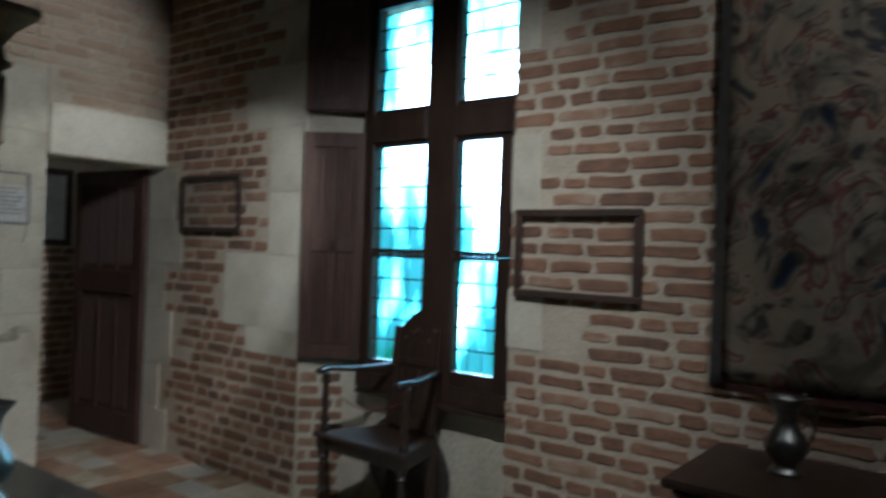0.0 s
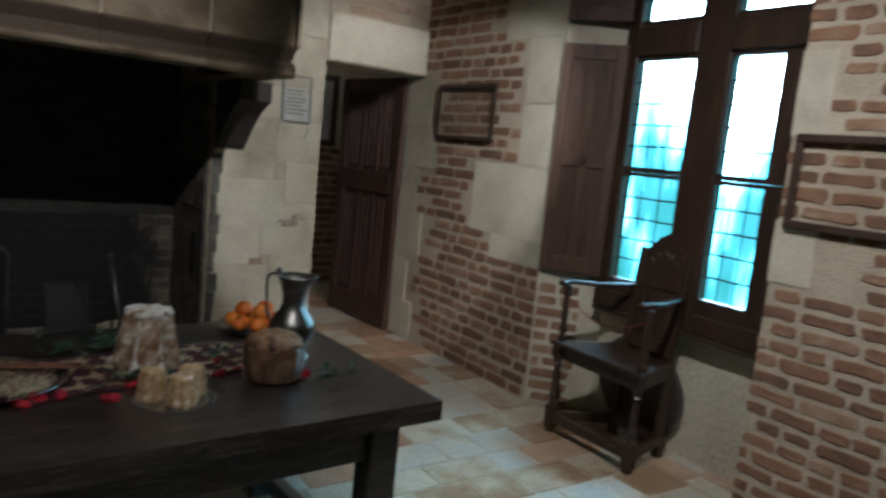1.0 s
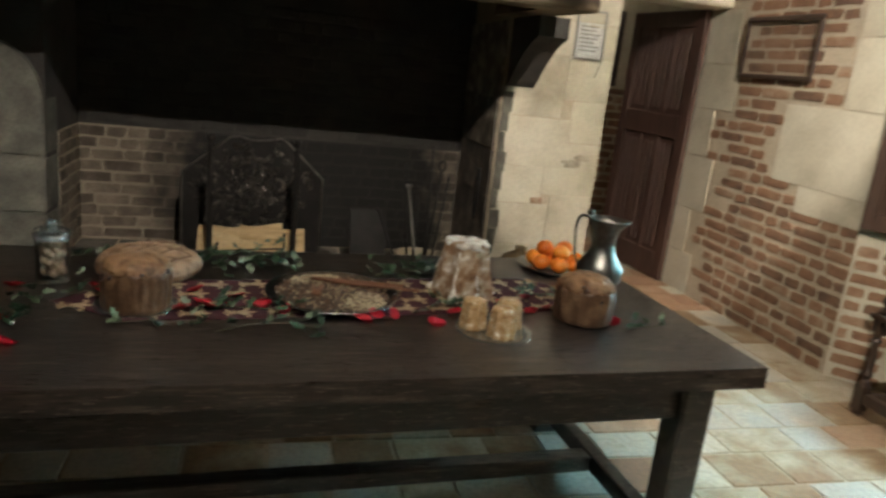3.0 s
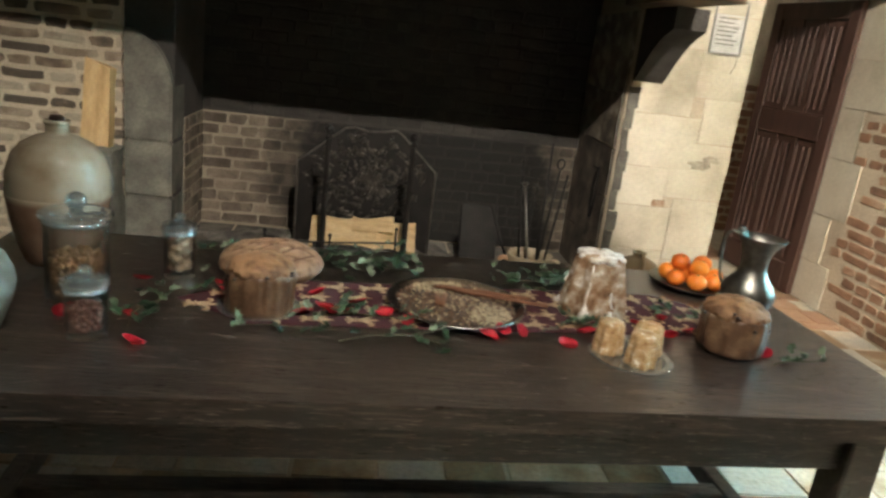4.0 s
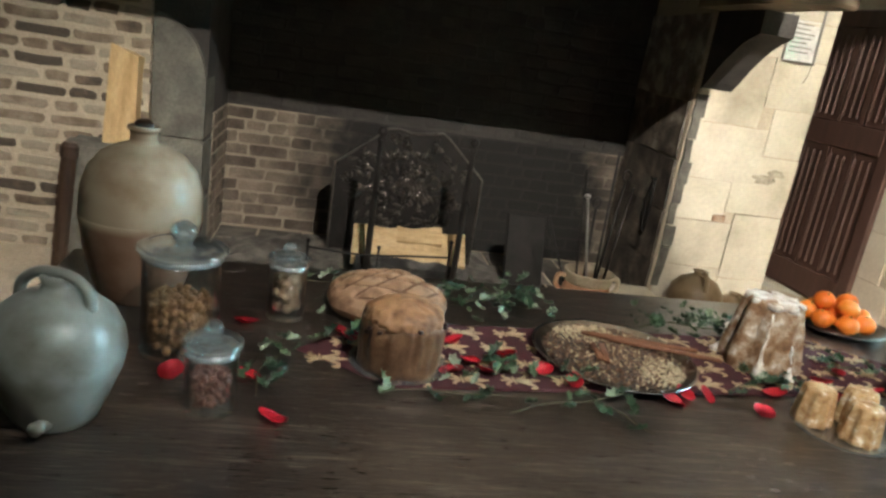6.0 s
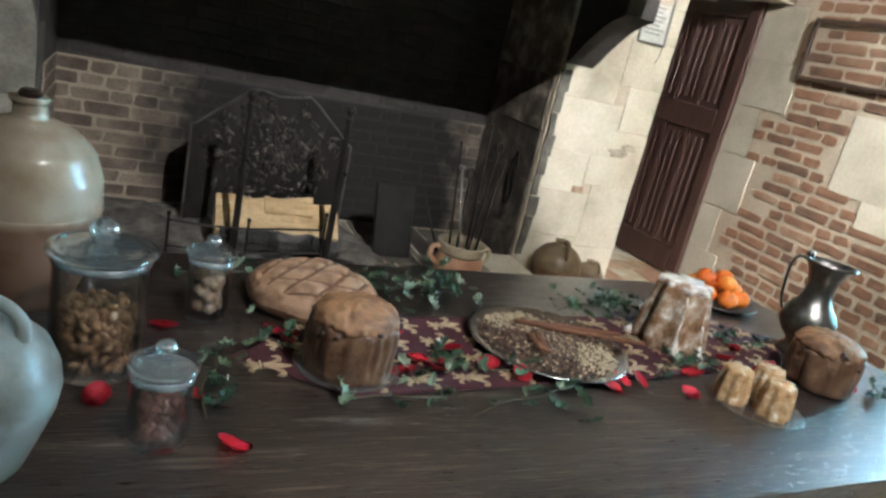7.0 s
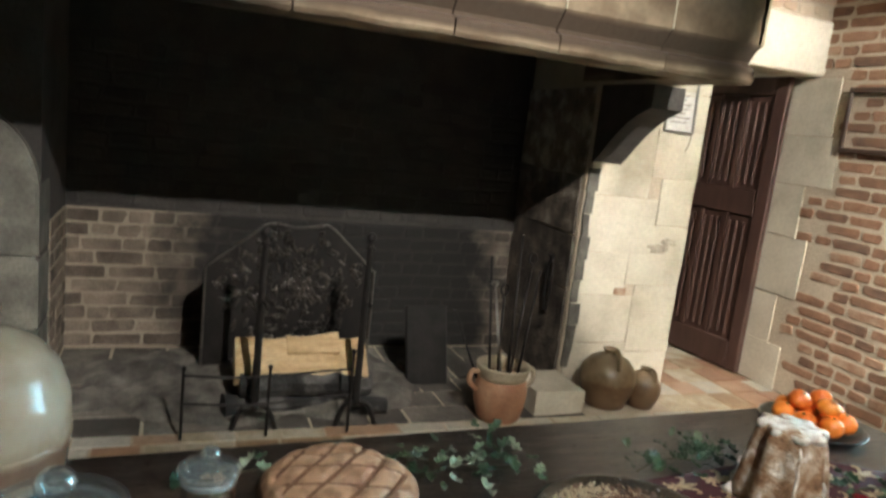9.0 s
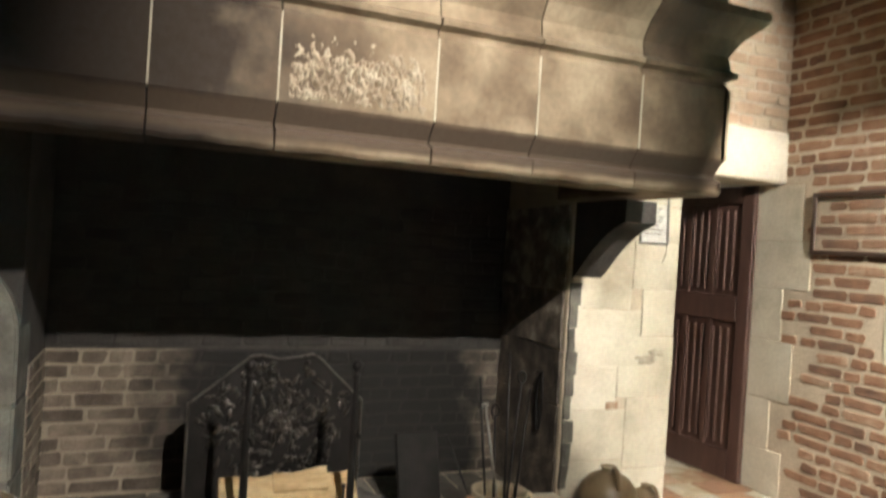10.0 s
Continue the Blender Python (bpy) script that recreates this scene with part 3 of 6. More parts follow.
bar("window_sill", 2.50, 2.9, 1.79, 2.93, 0.672, 0.698, DARKWOOD, window_1)
niche = boxes("niche_plaster", PLASTER, [(2.605, 2.628, 1.782, 2.94, 0.0, 0.668)], kind="structure", label="cream plastered niche under the window", category="wall")

# ---- shutters folded on the slanting reveal ----
def shutter(z0, z1):
    d = Vector((2.535 - 2.318, 2.93 - 3.235, 0))
    w = d.length
    m_ = Matrix.Translation((2.318, 3.228, z0)) @ Matrix.Rotation(math.atan2(d.y, d.x), 4, "Z")
    ob = thing("window_shutter", m_, "dark brown panelled oak window shutter, folded open", "shutter", "window shutters")
    h = z1 - z0
    for x0, x1, a, b, nm in ((0, 0.06, 0, h, "stile"), (w - 0.06, w, 0, h, "stile"), (w / 2 - 0.025, w / 2 + 0.025, 0.09, h - 0.09, "stile"), (0.06, w - 0.06, 0, 0.09, "rail"), (0.06, w - 0.06, h - 0.09, h, "rail"), (0.06, w - 0.06, h * 0.5 - 0.04, h * 0.5 + 0.04, "rail")):
        bm = bmesh.new()
        box(bm, x0, x1, -0.032, -0.002, a, b)
        soften(bm, 0.004)
        part(nm, bm, SHUTTERWOOD, ob)
    for x0, x1 in ((0.06, w / 2 - 0.025), (w / 2 + 0.025, w - 0.06)):
        for a, b in ((0.09, h * 0.5 - 0.04), (h * 0.5 + 0.04, h - 0.09)):
            bm = bmesh.new()
            box(bm, x0, x1, -0.016, -0.004, a, b)
            for k in range(3):
                xm = x0 + (x1 - x0) * (k + 0.5) / 3
                tube(bm, [(xm, -0.018, a + 0.03), (xm, -0.018, b - 0.03)], 0.008, 8)
            part("linenfold_panel", bm, SHUTTERWOOD, ob)
    return ob


shutter(0.865, 2.215)
shutter(2.345, 3.04)

# ---- door, ajar into the passage ----
def door_leaf():
    m_ = Matrix.Translation((2.288, 4.95, 0.012)) @ Matrix.Rotation(radians(95.5), 4, "Z")
    ob = thing("door_1", m_, "dark brown oak door with linenfold panels, standing open", "door", kind="structure")
    w, h = 0.90, 2.05
    for x0, x1, a, b, nm in ((0, 0.1, 0, h, "stile"), (w - 0.1, w, 0, h, "stile"), (0.1, w - 0.1, 0, 0.2, "rail"), (0.1, w - 0.1, 1.10, 1.28, "rail"), (0.1, w - 0.1, h - 0.12, h, "rail")):
        bm = bmesh.new()
        box(bm, x0, x1, -0.02, 0.025, a, b)
        soften(bm, 0.005)
        part(nm, bm, DOORWOOD, ob)
    for k in range(3):
        x0, x1 = 0.1 + k * 0.7 / 3, 0.1 + (k + 1) * 0.7 / 3
        if k:
            bm = bmesh.new()
            box(bm, x0 - 0.02, x0 + 0.02, -0.014, 0.02, 0.2, 1.10)
            box(bm, x0 - 0.02, x0 + 0.02, -0.014, 0.02, 1.28, h - 0.12)
            part("muntin", bm, DOORWOOD, ob)
        for a, b in ((0.2, 1.10), (1.28, h - 0.12)):
            bm = bmesh.new()
            box(bm, x0 + 0.02 * (k > 0), x1 - 0.02 * (k < 2), -0.004, 0.004, a, b)
            for j in range(3):
                xm = x0 + 0.233 * (j + 0.8) / 3.6 + 0.02
                for sgn in (-1, 1):
                    tube(bm, [(xm, sgn * 0.006, a + 0.04), (xm, sgn * 0.006, b - 0.05)], [0.013, 0.013], 8)
            part("linenfold_panel", bm, DOORWOOD, ob)
    return ob


door_leaf()

# ---- framed sheets ----
def picture_frame(name, m_, w, h, label, pane_mat, fm, wide=0.03, sheet=None):
    """Hangs in its local x-z plane, looking along -y."""
    ob = thing(name, m_, label, "picture frame")
    for x0, x1, z0, z1 in ((0, w, 0, wide), (0, w, h - wide, h), (0, wide, wide, h - wide), (w - wide, w, wide, h - wide)):
        bm = bmesh.new()
        box(bm, x0, x1, -0.022, -0.001, z0, z1)
        soften(bm, 0.005)
        part("moulding", bm, fm, ob)
    if sheet:
        bm = bmesh.new()
        box(bm, wide, w - wide, -0.006, -0.003, wide, h - wide)
        part("sheet", bm, sheet, ob)
    bm = bmesh.new()
    box(bm, wide, w - wide, -0.011, -0.009, wide, h - wide)
    part("glass_pane", bm, pane_mat, ob).visible_shadow = False
    return ob


CLEAR = glass("frame_glass", (1, 1, 1), 0.02)
FRAMEWOOD = surface("frame_wood", [(0.035, 0.02, 0.014), (0.07, 0.04, 0.026)], 0.5, 6, 30, 0.3, 0.002)
PAPER = surface("paper_sheet", [(0.50, 0.49, 0.45), (0.62, 0.61, 0.57)], 0.8, 6, 40, 0.1, 0.001)
EAST = Matrix.Rotation(radians(-90), 4, "Z")
picture_frame("picture_frame", Matrix.Translation((WX - 0.012, 4.516, 1.605)) @ EAST, 0.69, 0.39, "small dark wooden frame with glass on the brick wall", CLEAR, FRAMEWOOD)
picture_frame("picture_frame", Matrix.Translation((RX - 0.014, 1.745, 1.33)) @ EAST, 0.63, 0.41, "dark wooden frame with glass over bare bricks beside the window", CLEAR, FRAMEWOOD, 0.035)
picture_frame("picture_frame", Matrix.Translation((2.0, 6.885, 1.45)), 0.62, 0.72, "pale printed sheet in a dark frame in the passage", CLEAR, FRAMEWOOD, 0.06, PAPER)
notice = picture_frame("notice_board", Matrix.Translation((1.187, FY - 0.006, 1.605)) @ pose(0, 0, 0, -3), 0.215, 0.325, "small glazed notice with lines of print on the stone pier", CLEAR, surface("grey_trim", [(0.2, 0.19, 0.17), (0.3, 0.28, 0.25)], 0.5), 0.012, PAPER)
INK = surface("faded_print", [(0.10, 0.09, 0.08), (0.2, 0.18, 0.16)], 0.8, 8, 50, 0)
bm = bmesh.new()
for k in range(9):
    box(bm, 0.035, 0.16 + 0.02 * math.sin(k * 2.1), -0.0075, -0.0065, 0.06 + k * 0.026, 0.067 + k * 0.026)
tagged(part("print_lines", bm, INK, notice), kind="stuff")
bm = bmesh.new()
tube(bm, curve_points([(0.20, -0.012, 0.0), (0.19, -0.02, -0.05), (0.17, -0.016, -0.11)]), 0.002, 6)
part("wire", bm, IRON, notice)
# ---- long table ----
TROT = radians(2.8)
TM = Matrix.Translation((-0.6975, 2.2475, 0)) @ Matrix.Rotation(TROT, 4, "Z")
TL, TW = 1.2825, 0.553
table = thing("long_table", TM, "long dark oak refectory table with worn plank top", "table")
yy = [-TW, -0.14, 0.21, TW]
for a, b in zip(yy, yy[1:]):
    bm = bmesh.new()
    box(bm, -TL, TL, a + 0.0004, b - 0.0004, TABLE_Z - 0.062, TABLE_Z)
    bmesh.ops.subdivide_edges(bm, edges=[e for e in bm.edges if abs(e.verts[0].co.x - e.verts[1].co.x) > 1], cuts=24)
    for v in bm.verts:
        if v.co.y < -TW + 0.01 or v.co.y > TW - 0.01:
            v.co.y += 0.004 * noise.noise(Vector((v.co.x * 4, v.co.z * 20, 1)))
    part("plank", bm, TABLEWOOD, table)
for sx in (-1, 1):
    for sy in (-1, 1):
        bm = bmesh.new()
        cx, cy = sx * (TL - (0.16 if sx > 0 else 0.23)), sy * (TW - 0.11)
        box(bm, cx - 0.05, cx + 0.05, cy - 0.05, cy + 0.05, 0, TABLE_Z - 0.062)
        soften(bm, 0.006)
        part("leg", bm, TABLEWOOD, table)
for sy in (-1, 1):
    bm = bmesh.new()
    cy = sy * (TW - 0.105)
    box(bm, -TL + 0.21, TL - 0.21, cy - 0.018, cy + 0.018, 0.535, TABLE_Z - 0.064)
    soften(bm, 0.003)
    part("apron", bm, TABLEWOOD, table)
for sx in (-1, 1):
    bm = bmesh.new()
    cx = sx * (TL - 0.16)
    box(bm, cx - 0.018, cx + 0.018, -TW + 0.16, TW - 0.16, 0.535, TABLE_Z - 0.064)
    part("apron", bm, TABLEWOOD, table)
    bm = bmesh.new()
    box(bm, cx - 0.03, cx + 0.03, -TW + 0.16, TW - 0.16, 0.08, 0.145)
    soften(bm, 0.005)
    part("stretcher", bm, TABLEWOOD, table)
bm = bmesh.new()
box(bm, -TL + 0.19, TL - 0.19, -0.035, 0.035, 0.082, 0.143)
soften(bm, 0.005)
part("stretcher", bm, TABLEWOOD, table)

# ---- armchair: wide front, narrow high back ----
def turned(z0, z1, r):
    h = z1 - z0
    return [(r, z0), (r, z0 + 0.08 * h), (r * 0.6, z0 + 0.12 * h), (r * 1.15, z0 + 0.2 * h), (r * 0.7, z0 + 0.3 * h), (r * 0.85, z0 + 0.55 * h), (r * 0.6, z0 + 0.78 * h), (r * 1.1, z0 + 0.85 * h), (r * 0.65, z0 + 0.9 * h), (r, z0 + 0.93 * h), (r, z1)]


chair = thing("armchair", Matrix.Identity(4), "dark carved oak armchair with high panel back, beside the window", "chair")
FX, BX = 2.13, 2.47
FP, BP = (2.215, 2.785), (2.30, 2.62)
for y in FP:
    bm = bmesh.new()
    box(bm, FX - 0.026, FX + 0.026, y - 0.026, y + 0.026, 0.03, 0.16)
    box(bm, FX - 0.024, FX + 0.024, y - 0.024, y + 0.024, 0.44, 0.505)
    lathe(bm, turned(0.16, 0.44, 0.024), 14, Matrix.Translation((FX, y, 0)))
    lathe(bm, [(0.012, 0), (0.028, 0.01), (0.028, 0.028), (0.015, 0.035)], 14, Matrix.Translation((FX, y, 0)))
    part("leg", bm, DARKWOOD, chair, smooth=False)
    bm = bmesh.new()
    lathe(bm, turned(0.53, 0.85, 0.024), 14, Matrix.Translation((FX + 0.01, y, 0)))
    part("arm_post", bm, DARKWOOD, chair, smooth=True)
for y in BP:
    bm = bmesh.new()
    box(bm, BX - 0.022, BX + 0.022, y - 0.022, y + 0.022, 0, 0.52)
    part("leg", bm, DARKWOOD, chair)
for k, (a, b) in enumerate((((FX, FP[0]), (FX, FP[1])), ((FX, FP[0]), (BX, BP[0])), ((FX, FP[1]), (BX, BP[1])), ((BX, BP[0]), (BX, BP[1])))):
    d = Vector((b[0] - a[0], b[1] - a[1], 0))
    mm = Matrix.Translation((a[0], a[1], 0)) @ Matrix.Rotation(math.atan2(d.y, d.x), 4, "Z")
    bm = bmesh.new()
    box(bm, 0.027, d.length - 0.027, -0.02, 0.02, 0.07, 0.125, mm)
    soften(bm, 0.005)
    part("stretcher", bm, DARKWOOD, chair)
    bm = bmesh.new()
    box(bm, 0.027, d.length - 0.027, -0.015, 0.015, 0.44, 0.503, mm)
    part("seat_rail", bm, DARKWOOD, chair)
bm = bmesh.new()
seat = [(FX - 0.045, FP[0] - 0.04), (BX + 0.02, BP[0] - 0.025), (BX + 0.02, BP[1] + 0.025), (FX - 0.045, FP[1] + 0.04)]
lo, hi = [bm.verts.new((x, y, 0.506)) for x, y in seat], [bm.verts.new((x, y, 0.532)) for x, y in seat]
bm.faces.new(lo[::-1]), bm.faces.new(hi)
for i in range(4):
    bm.faces.new((lo[i], lo[(i + 1) % 4], hi[(i + 1) % 4], hi[i]))
soften(bm, 0.006, 2)
part("seat", bm, DARKWOOD, chair)
# back: stiles, panel, crest with carved scallops
BACK = Matrix.Translation((BX, 2.46, 0.53)) @ Matrix.Rotation(radians(6), 4, "Y")
for y in (-0.15, 0.15):
    bm = bmesh.new()
    box(bm, -0.02, 0.02, y - 0.02, y + 0.02, 0, 0.57, BACK)
    soften(bm, 0.004)
    part("back_stile", bm, DARKWOOD, chair)
for z0, z1 in ((0.02, 0.09), (0.36, 0.40)):
    bm = bmesh.new()
    box(bm, -0.016, 0.016, -0.13, 0.13, z0, z1, BACK)
    soften(bm, 0.003)
    part("back_rail", bm, DARKWOOD, chair)
bm = bmesh.new()
box(bm, -0.006, 0.006, -0.13, 0.13, 0.09, 0.36, BACK)
for k in range(4):
    tube(bm, [BACK @ Vector((-0.008, -0.09 + 0.06 * k, 0.11)), BACK @ Vector((-0.008, -0.09 + 0.06 * k, 0.34))], 0.008, 8)
part("back_panel", bm, DARKWOOD, chair)
bm = bmesh.new()
crest = [(-0.13, 0.40), (0.13, 0.40), (0.13, 0.55), (0.105, 0.575), (0.095, 0.60), (0.075, 0.605), (0.06, 0.635), (0.035, 0.645), (0.0, 0.665), (-0.035, 0.645), (-0.06, 0.635), (-0.075, 0.605), (-0.095, 0.60), (-0.105, 0.575), (-0.13, 0.55)]
prism(bm, crest, -0.014, 0.014, BACK @ Matrix.Rotation(radians(90), 4, "Z"))
for k in range(5):
    bmesh.ops.create_icosphere(bm, subdivisions=2, radius=0.02, matrix=BACK @ Matrix.Translation((-0.012, -0.08 + 0.04 * k, 0.5 + 0.05 * math.sin(k * math.pi / 4))) @ Matrix.Diagonal((0.5, 1, 1.3, 1)))
part("carved_crest", bm, DARKWOOD, chair)
for y0, y1 in ((FP[0], BP[0]), (FP[1], BP[1])):
    bm = bmesh.new()
    pts = curve_points([(FX - 0.05, y0 + (0.01 if y0 < 2.5 else -0.01), 0.862), (FX + 0.03, y0, 0.872), (FX + 0.15, y0 + (y1 - y0) * 0.35, 0.862), (BX + 0.03, y1, 0.875)])
    tube(bm, pts, [0.026] * 3 + [0.022] * (len(pts) - 3), 10)
    bmesh.ops.scale(bm, vec=(1, 1, 0.7), verts=bm.verts, space=Matrix.Translation((0, 0, -0.868)))
    part("armrest", bm, DARKWOOD, chair, smooth=True)

# rope across the chair and a round board behind it
bm = bmesh.new()
tube(bm, curve_points([(FX, FP[1], 0.80), (FX + 0.02, 2.62, 0.71), (FX + 0.02, 2.42, 0.70), (FX, FP[0], 0.78)]), 0.003, 6)
tagged(part("barrier_cord", bm, surface("red_cord", [(0.2, 0.03, 0.02), (0.3, 0.05, 0.03)], 0.8)), "thin red cord tied across the armchair", "cord")
bm = bmesh.new()
lathe(bm, [(0.0, -0.014), (0.285, -0.014), (0.30, -0.006), (0.30, 0.006), (0.285, 0.014), (0.0, 0.014)], 48, Matrix.Translation((2.55, 2.54, 0.298)) @ Matrix.Rotation(radians(82), 4, "Y"))
tagged(part("round_board", bm, surface("grey_oak", [(0.04, 0.033, 0.028), (0.08, 0.066, 0.055)], 0.6, 4, 30, 0.3, 0.002, stretch=(8, 1, 8))), "round greyish wooden board leaning behind the armchair", "board")

# ---- chest with pewter jug under the tapestry ----
chest = thing("side_cabinet", Matrix.Identity(4), "low dark oak cabinet with moulded top under a tapestry", "cabinet")
for nm, b, bev in (("top", (1.74, 2.36, -0.75, 0.78, 0.79, 0.82), 0.008), ("moulding", (1.77, 2.36, -0.72, 0.75, 0.755, 0.789), 0.012), ("body", (1.80, 2.36, -0.69, 0.72, 0.10, 0.754), 0.004), ("plinth", (1.77, 2.36, -0.72, 0.75, 0.0, 0.099), 0.006)):
    bm = bmesh.new()
    box(bm, *b)
    soften(bm, bev, 2)
    part(nm, bm, DARKWOOD, chest)
for k in range(3):
    bm = bmesh.new()
    y0 = -0.64 + k * 0.45
    box(bm, 1.785, 1.80, y0, y0 + 0.4, 0.16, 0.70)
    soften(bm, 0.006)
    part("door", bm, DARKWOOD, chest)
PEWTER = surface("pewter", [(0.16, 0.155, 0.14), (0.30, 0.29, 0.265)], 0.38, 6, 50, 0.12, 0.002, metal=1.0, grime=0.5)


def pitcher(m_, label, s=1.0):
    ob = thing("pewter_pitcher", m_, label, "pitcher")
    prof = [(0.0, 0.0), (0.062, 0.0), (0.066, 0.006), (0.058, 0.016), (0.040, 0.034), (0.042, 0.046), (0.066, 0.07), (0.082, 0.10), (0.084, 0.125), (0.072, 0.15), (0.050, 0.178), (0.041, 0.205), (0.042, 0.24), (0.050, 0.27), (0.062, 0.298), (0.064, 0.306), (0.060, 0.306), (0.048, 0.27), (0.036, 0.21), (0.0, 0.16)]
    bm = lathe(bmesh.new(), [(r * s, z * s) for r, z in prof], 40)
    for v in bm.verts:
        if v.co.z > 0.26 * s and v.co.x > 0.02 * s:
            v.co.x += 0.018 * s * (v.co.z / s - 0.26) / 0.045 * max(0, v.co.x / (0.06 * s))
    part("body", bm, PEWTER, ob, smooth=True)
    bm = bmesh.new()
    tube(bm, curve_points([(-0.055 * s, 0, 0.298 * s), (-0.085 * s, 0, 0.305 * s), (-0.102 * s, 0, 0.28 * s), (-0.102 * s, 0, 0.22 * s), (-0.095 * s, 0, 0.16 * s), (-0.078 * s, 0, 0.125 * s)]), 0.0048 * s, 10)
    part("handle", bm, PEWTER, ob, smooth=True)
    bm = bmesh.new()
    bmesh.ops.create_icosphere(bm, subdivisions=2, radius=0.012 * s, matrix=Matrix.Translation((-0.06 * s, 0, 0.318 * s)))
    part("thumb_rest", bm, PEWTER, ob, smooth=True)
    return ob


pitcher(Matrix.Translation((0.325, 2.315, TABLE_Z)) @ Matrix.Rotation(radians(-38), 4, "Z"), "tall tarnished pewter pitcher with thin handle on the table", 0.97)
pitcher(Matrix.Translation((2.1, 0.48, 0.82)) @ Matrix.Rotation(radians(100), 4, "Z"), "dark pewter jug on the side cabinet", 0.85)

# ---- tapestry ----
m, n, l, p = material("tapestry_weave")
geo = n.new("ShaderNodeNewGeometry")
wv = n.new("ShaderNodeTexNoise")
wv.inputs["Scale"].default_value, wv.inputs["Detail"].default_value, wv.inputs["Distortion"].default_value = 4.5, 4, 1.6
vo = n.new("ShaderNodeTexVoronoi")
vo.inputs["Scale"].default_value = 9
mixn = n.new("ShaderNodeMix")
mixn.data_type = "VECTOR"
mixn.inputs["Factor"].default_value = 0.25
l.new(geo.outputs["Position"], wv.inputs["Vector"])
l.new(geo.outputs["Position"], mixn.inputs[4])
l.new(wv.outputs["Color"], mixn.inputs[5])
l.new(mixn.outputs[1], vo.inputs["Vector"])
sep = n.new("ShaderNodeSeparateColor")
l.new(vo.outputs["Color"], sep.inputs[0])
r1 = ramp(n, [(0.30, (0.04, 0.055, 0.10)), (0.38, (0.09, 0.08, 0.065)), (0.41, (0.30, 0.25, 0.18)), (0.50, (0.36, 0.30, 0.215)), (0.515, (0.22, 0.10, 0.08)), (0.53, (0.21, 0.10, 0.08)), (0.55, (0.33, 0.27, 0.19)), (0.61, (0.14, 0.125, 0.095)), (0.65, (0.04, 0.06, 0.10))])
wv2 = n.new("ShaderNodeTexNoise")
wv2.inputs["Scale"].default_value, wv2.inputs["Detail"].default_value, wv2.inputs["Distortion"].default_value = 3.2, 5, 1.6
l.new(geo.outputs["Position"], wv2.inputs["Vector"])
l.new(wv2.outputs["Fac"], r1.inputs["Fac"])
r2 = ramp(n, [(0.36, (0.4, 0.37, 0.35)), (0.5, (1, 1, 1)), (0.62, (1.1, 1.0, 0.9))])
l.new(wv.outputs["Fac"], r2.inputs["Fac"])
mu = n.new("ShaderNodeMix")
mu.data_type, mu.blend_type = "RGBA", "MULTIPLY"
mu.inputs["Factor"].default_value = 0.9
l.new(r1.outputs[0], mu.inputs[6])
l.new(r2.outputs[0], mu.inputs[7])
l.new(mu.outputs[2], p.inputs["Base Color"])
p.inputs["Roughness"].default_value = 0.95
wav = n.new("ShaderNodeTexWave")
wav.inputs["Scale"].default_value = 90
wav.bands_direction = "Z"
bp = n.new("ShaderNodeBump")
bp.inputs["Strength"].default_value, bp.inputs["Distance"].default_value = 0.4, 0.002
l.new(wav.outputs["Fac"], bp.inputs["Height"])
l.new(bp.outputs[0], p.inputs["Normal"])
TAPESTRY = m
tapestry = thing("tapestry", Matrix.Identity(4), "old woven tapestry in brown, blue and red, hung on brick", "tapestry")


def cloth(y0, y1, z0, z1, thick=0.008):
    bm = bmesh.new()
    ny, nzz = 60, 30
    grid = [[None] * (nzz + 1) for _ in range(ny + 1)]
    for i in range(ny + 1):
        for j in range(nzz + 1):
            y, z = y0 + (y1 - y0) * i / ny, z0 + (z1 - z0) * j / nzz
            x = RX - 0.045 + 0.016 * math.sin(y * 11 + 0.6 * math.sin(z * 3)) * (0.5 + 0.5 * (1 - j / nzz)) + 0.008 * noise.noise(Vector((y * 5, z * 3, 0)))
            grid[i][j] = bm.verts.new((x, y, z))
    for i in range(ny):
        for j in range(nzz):
            bm.faces.new((grid[i][j], grid[i + 1][j], grid[i + 1][j + 1], grid[i][j + 1]))
    bmesh.ops.solidify(bm, geom=bm.faces[:], thickness=thick)
    return bm


part("weave", cloth(-1.9, 0.775, 1.06, 2.98), TAPESTRY, tapestry, smooth=True)
BORDER = surface("tapestry_border", [(0.06, 0.055, 0.05), (0.12, 0.1, 0.08)], 0.95, 14, 90, 0.4, 0.003)
part("border", cloth(0.776, 0.815, 1.03, 2.98), BORDER, tapestry, smooth=True)
part("border", cloth(-1.9, 0.775, 1.025, 1.059), surface("tapestry_hem", [(0.09, 0.03, 0.025), (0.13, 0.06, 0.05)], 0.95, 14, 90, 0.4, 0.003), tapestry, smooth=True)
bm = bmesh.new()
tube(bm, [(RX - 0.045, -2.0, 3.0), (RX - 0.045, 0.9, 3.0)], 0.018, 12)
part("hanging_rod", bm, DARKWOOD, tapestry)

# ---- runner with stitched lilies: pointed at both ends ----
RUN = Matrix.Translation((-0.519, 2.300, TABLE_Z)) @ Matrix.Rotation(radians(6.3), 4, "Z")
RHALF, RWIDE, RTIP = 0.655, 0.173, 0.20
VELVET = surface("burgundy_cloth", [(0.032, 0.007, 0.010), (0.068, 0.013, 0.019)], 0.95, 10, 200, 0.4, 0.002)
GOLD = surface("cream_stitching", [(0.28, 0.20, 0.11), (0.50, 0.40, 0.25)], 0.8, 40, 200, 0.5, 0.002)
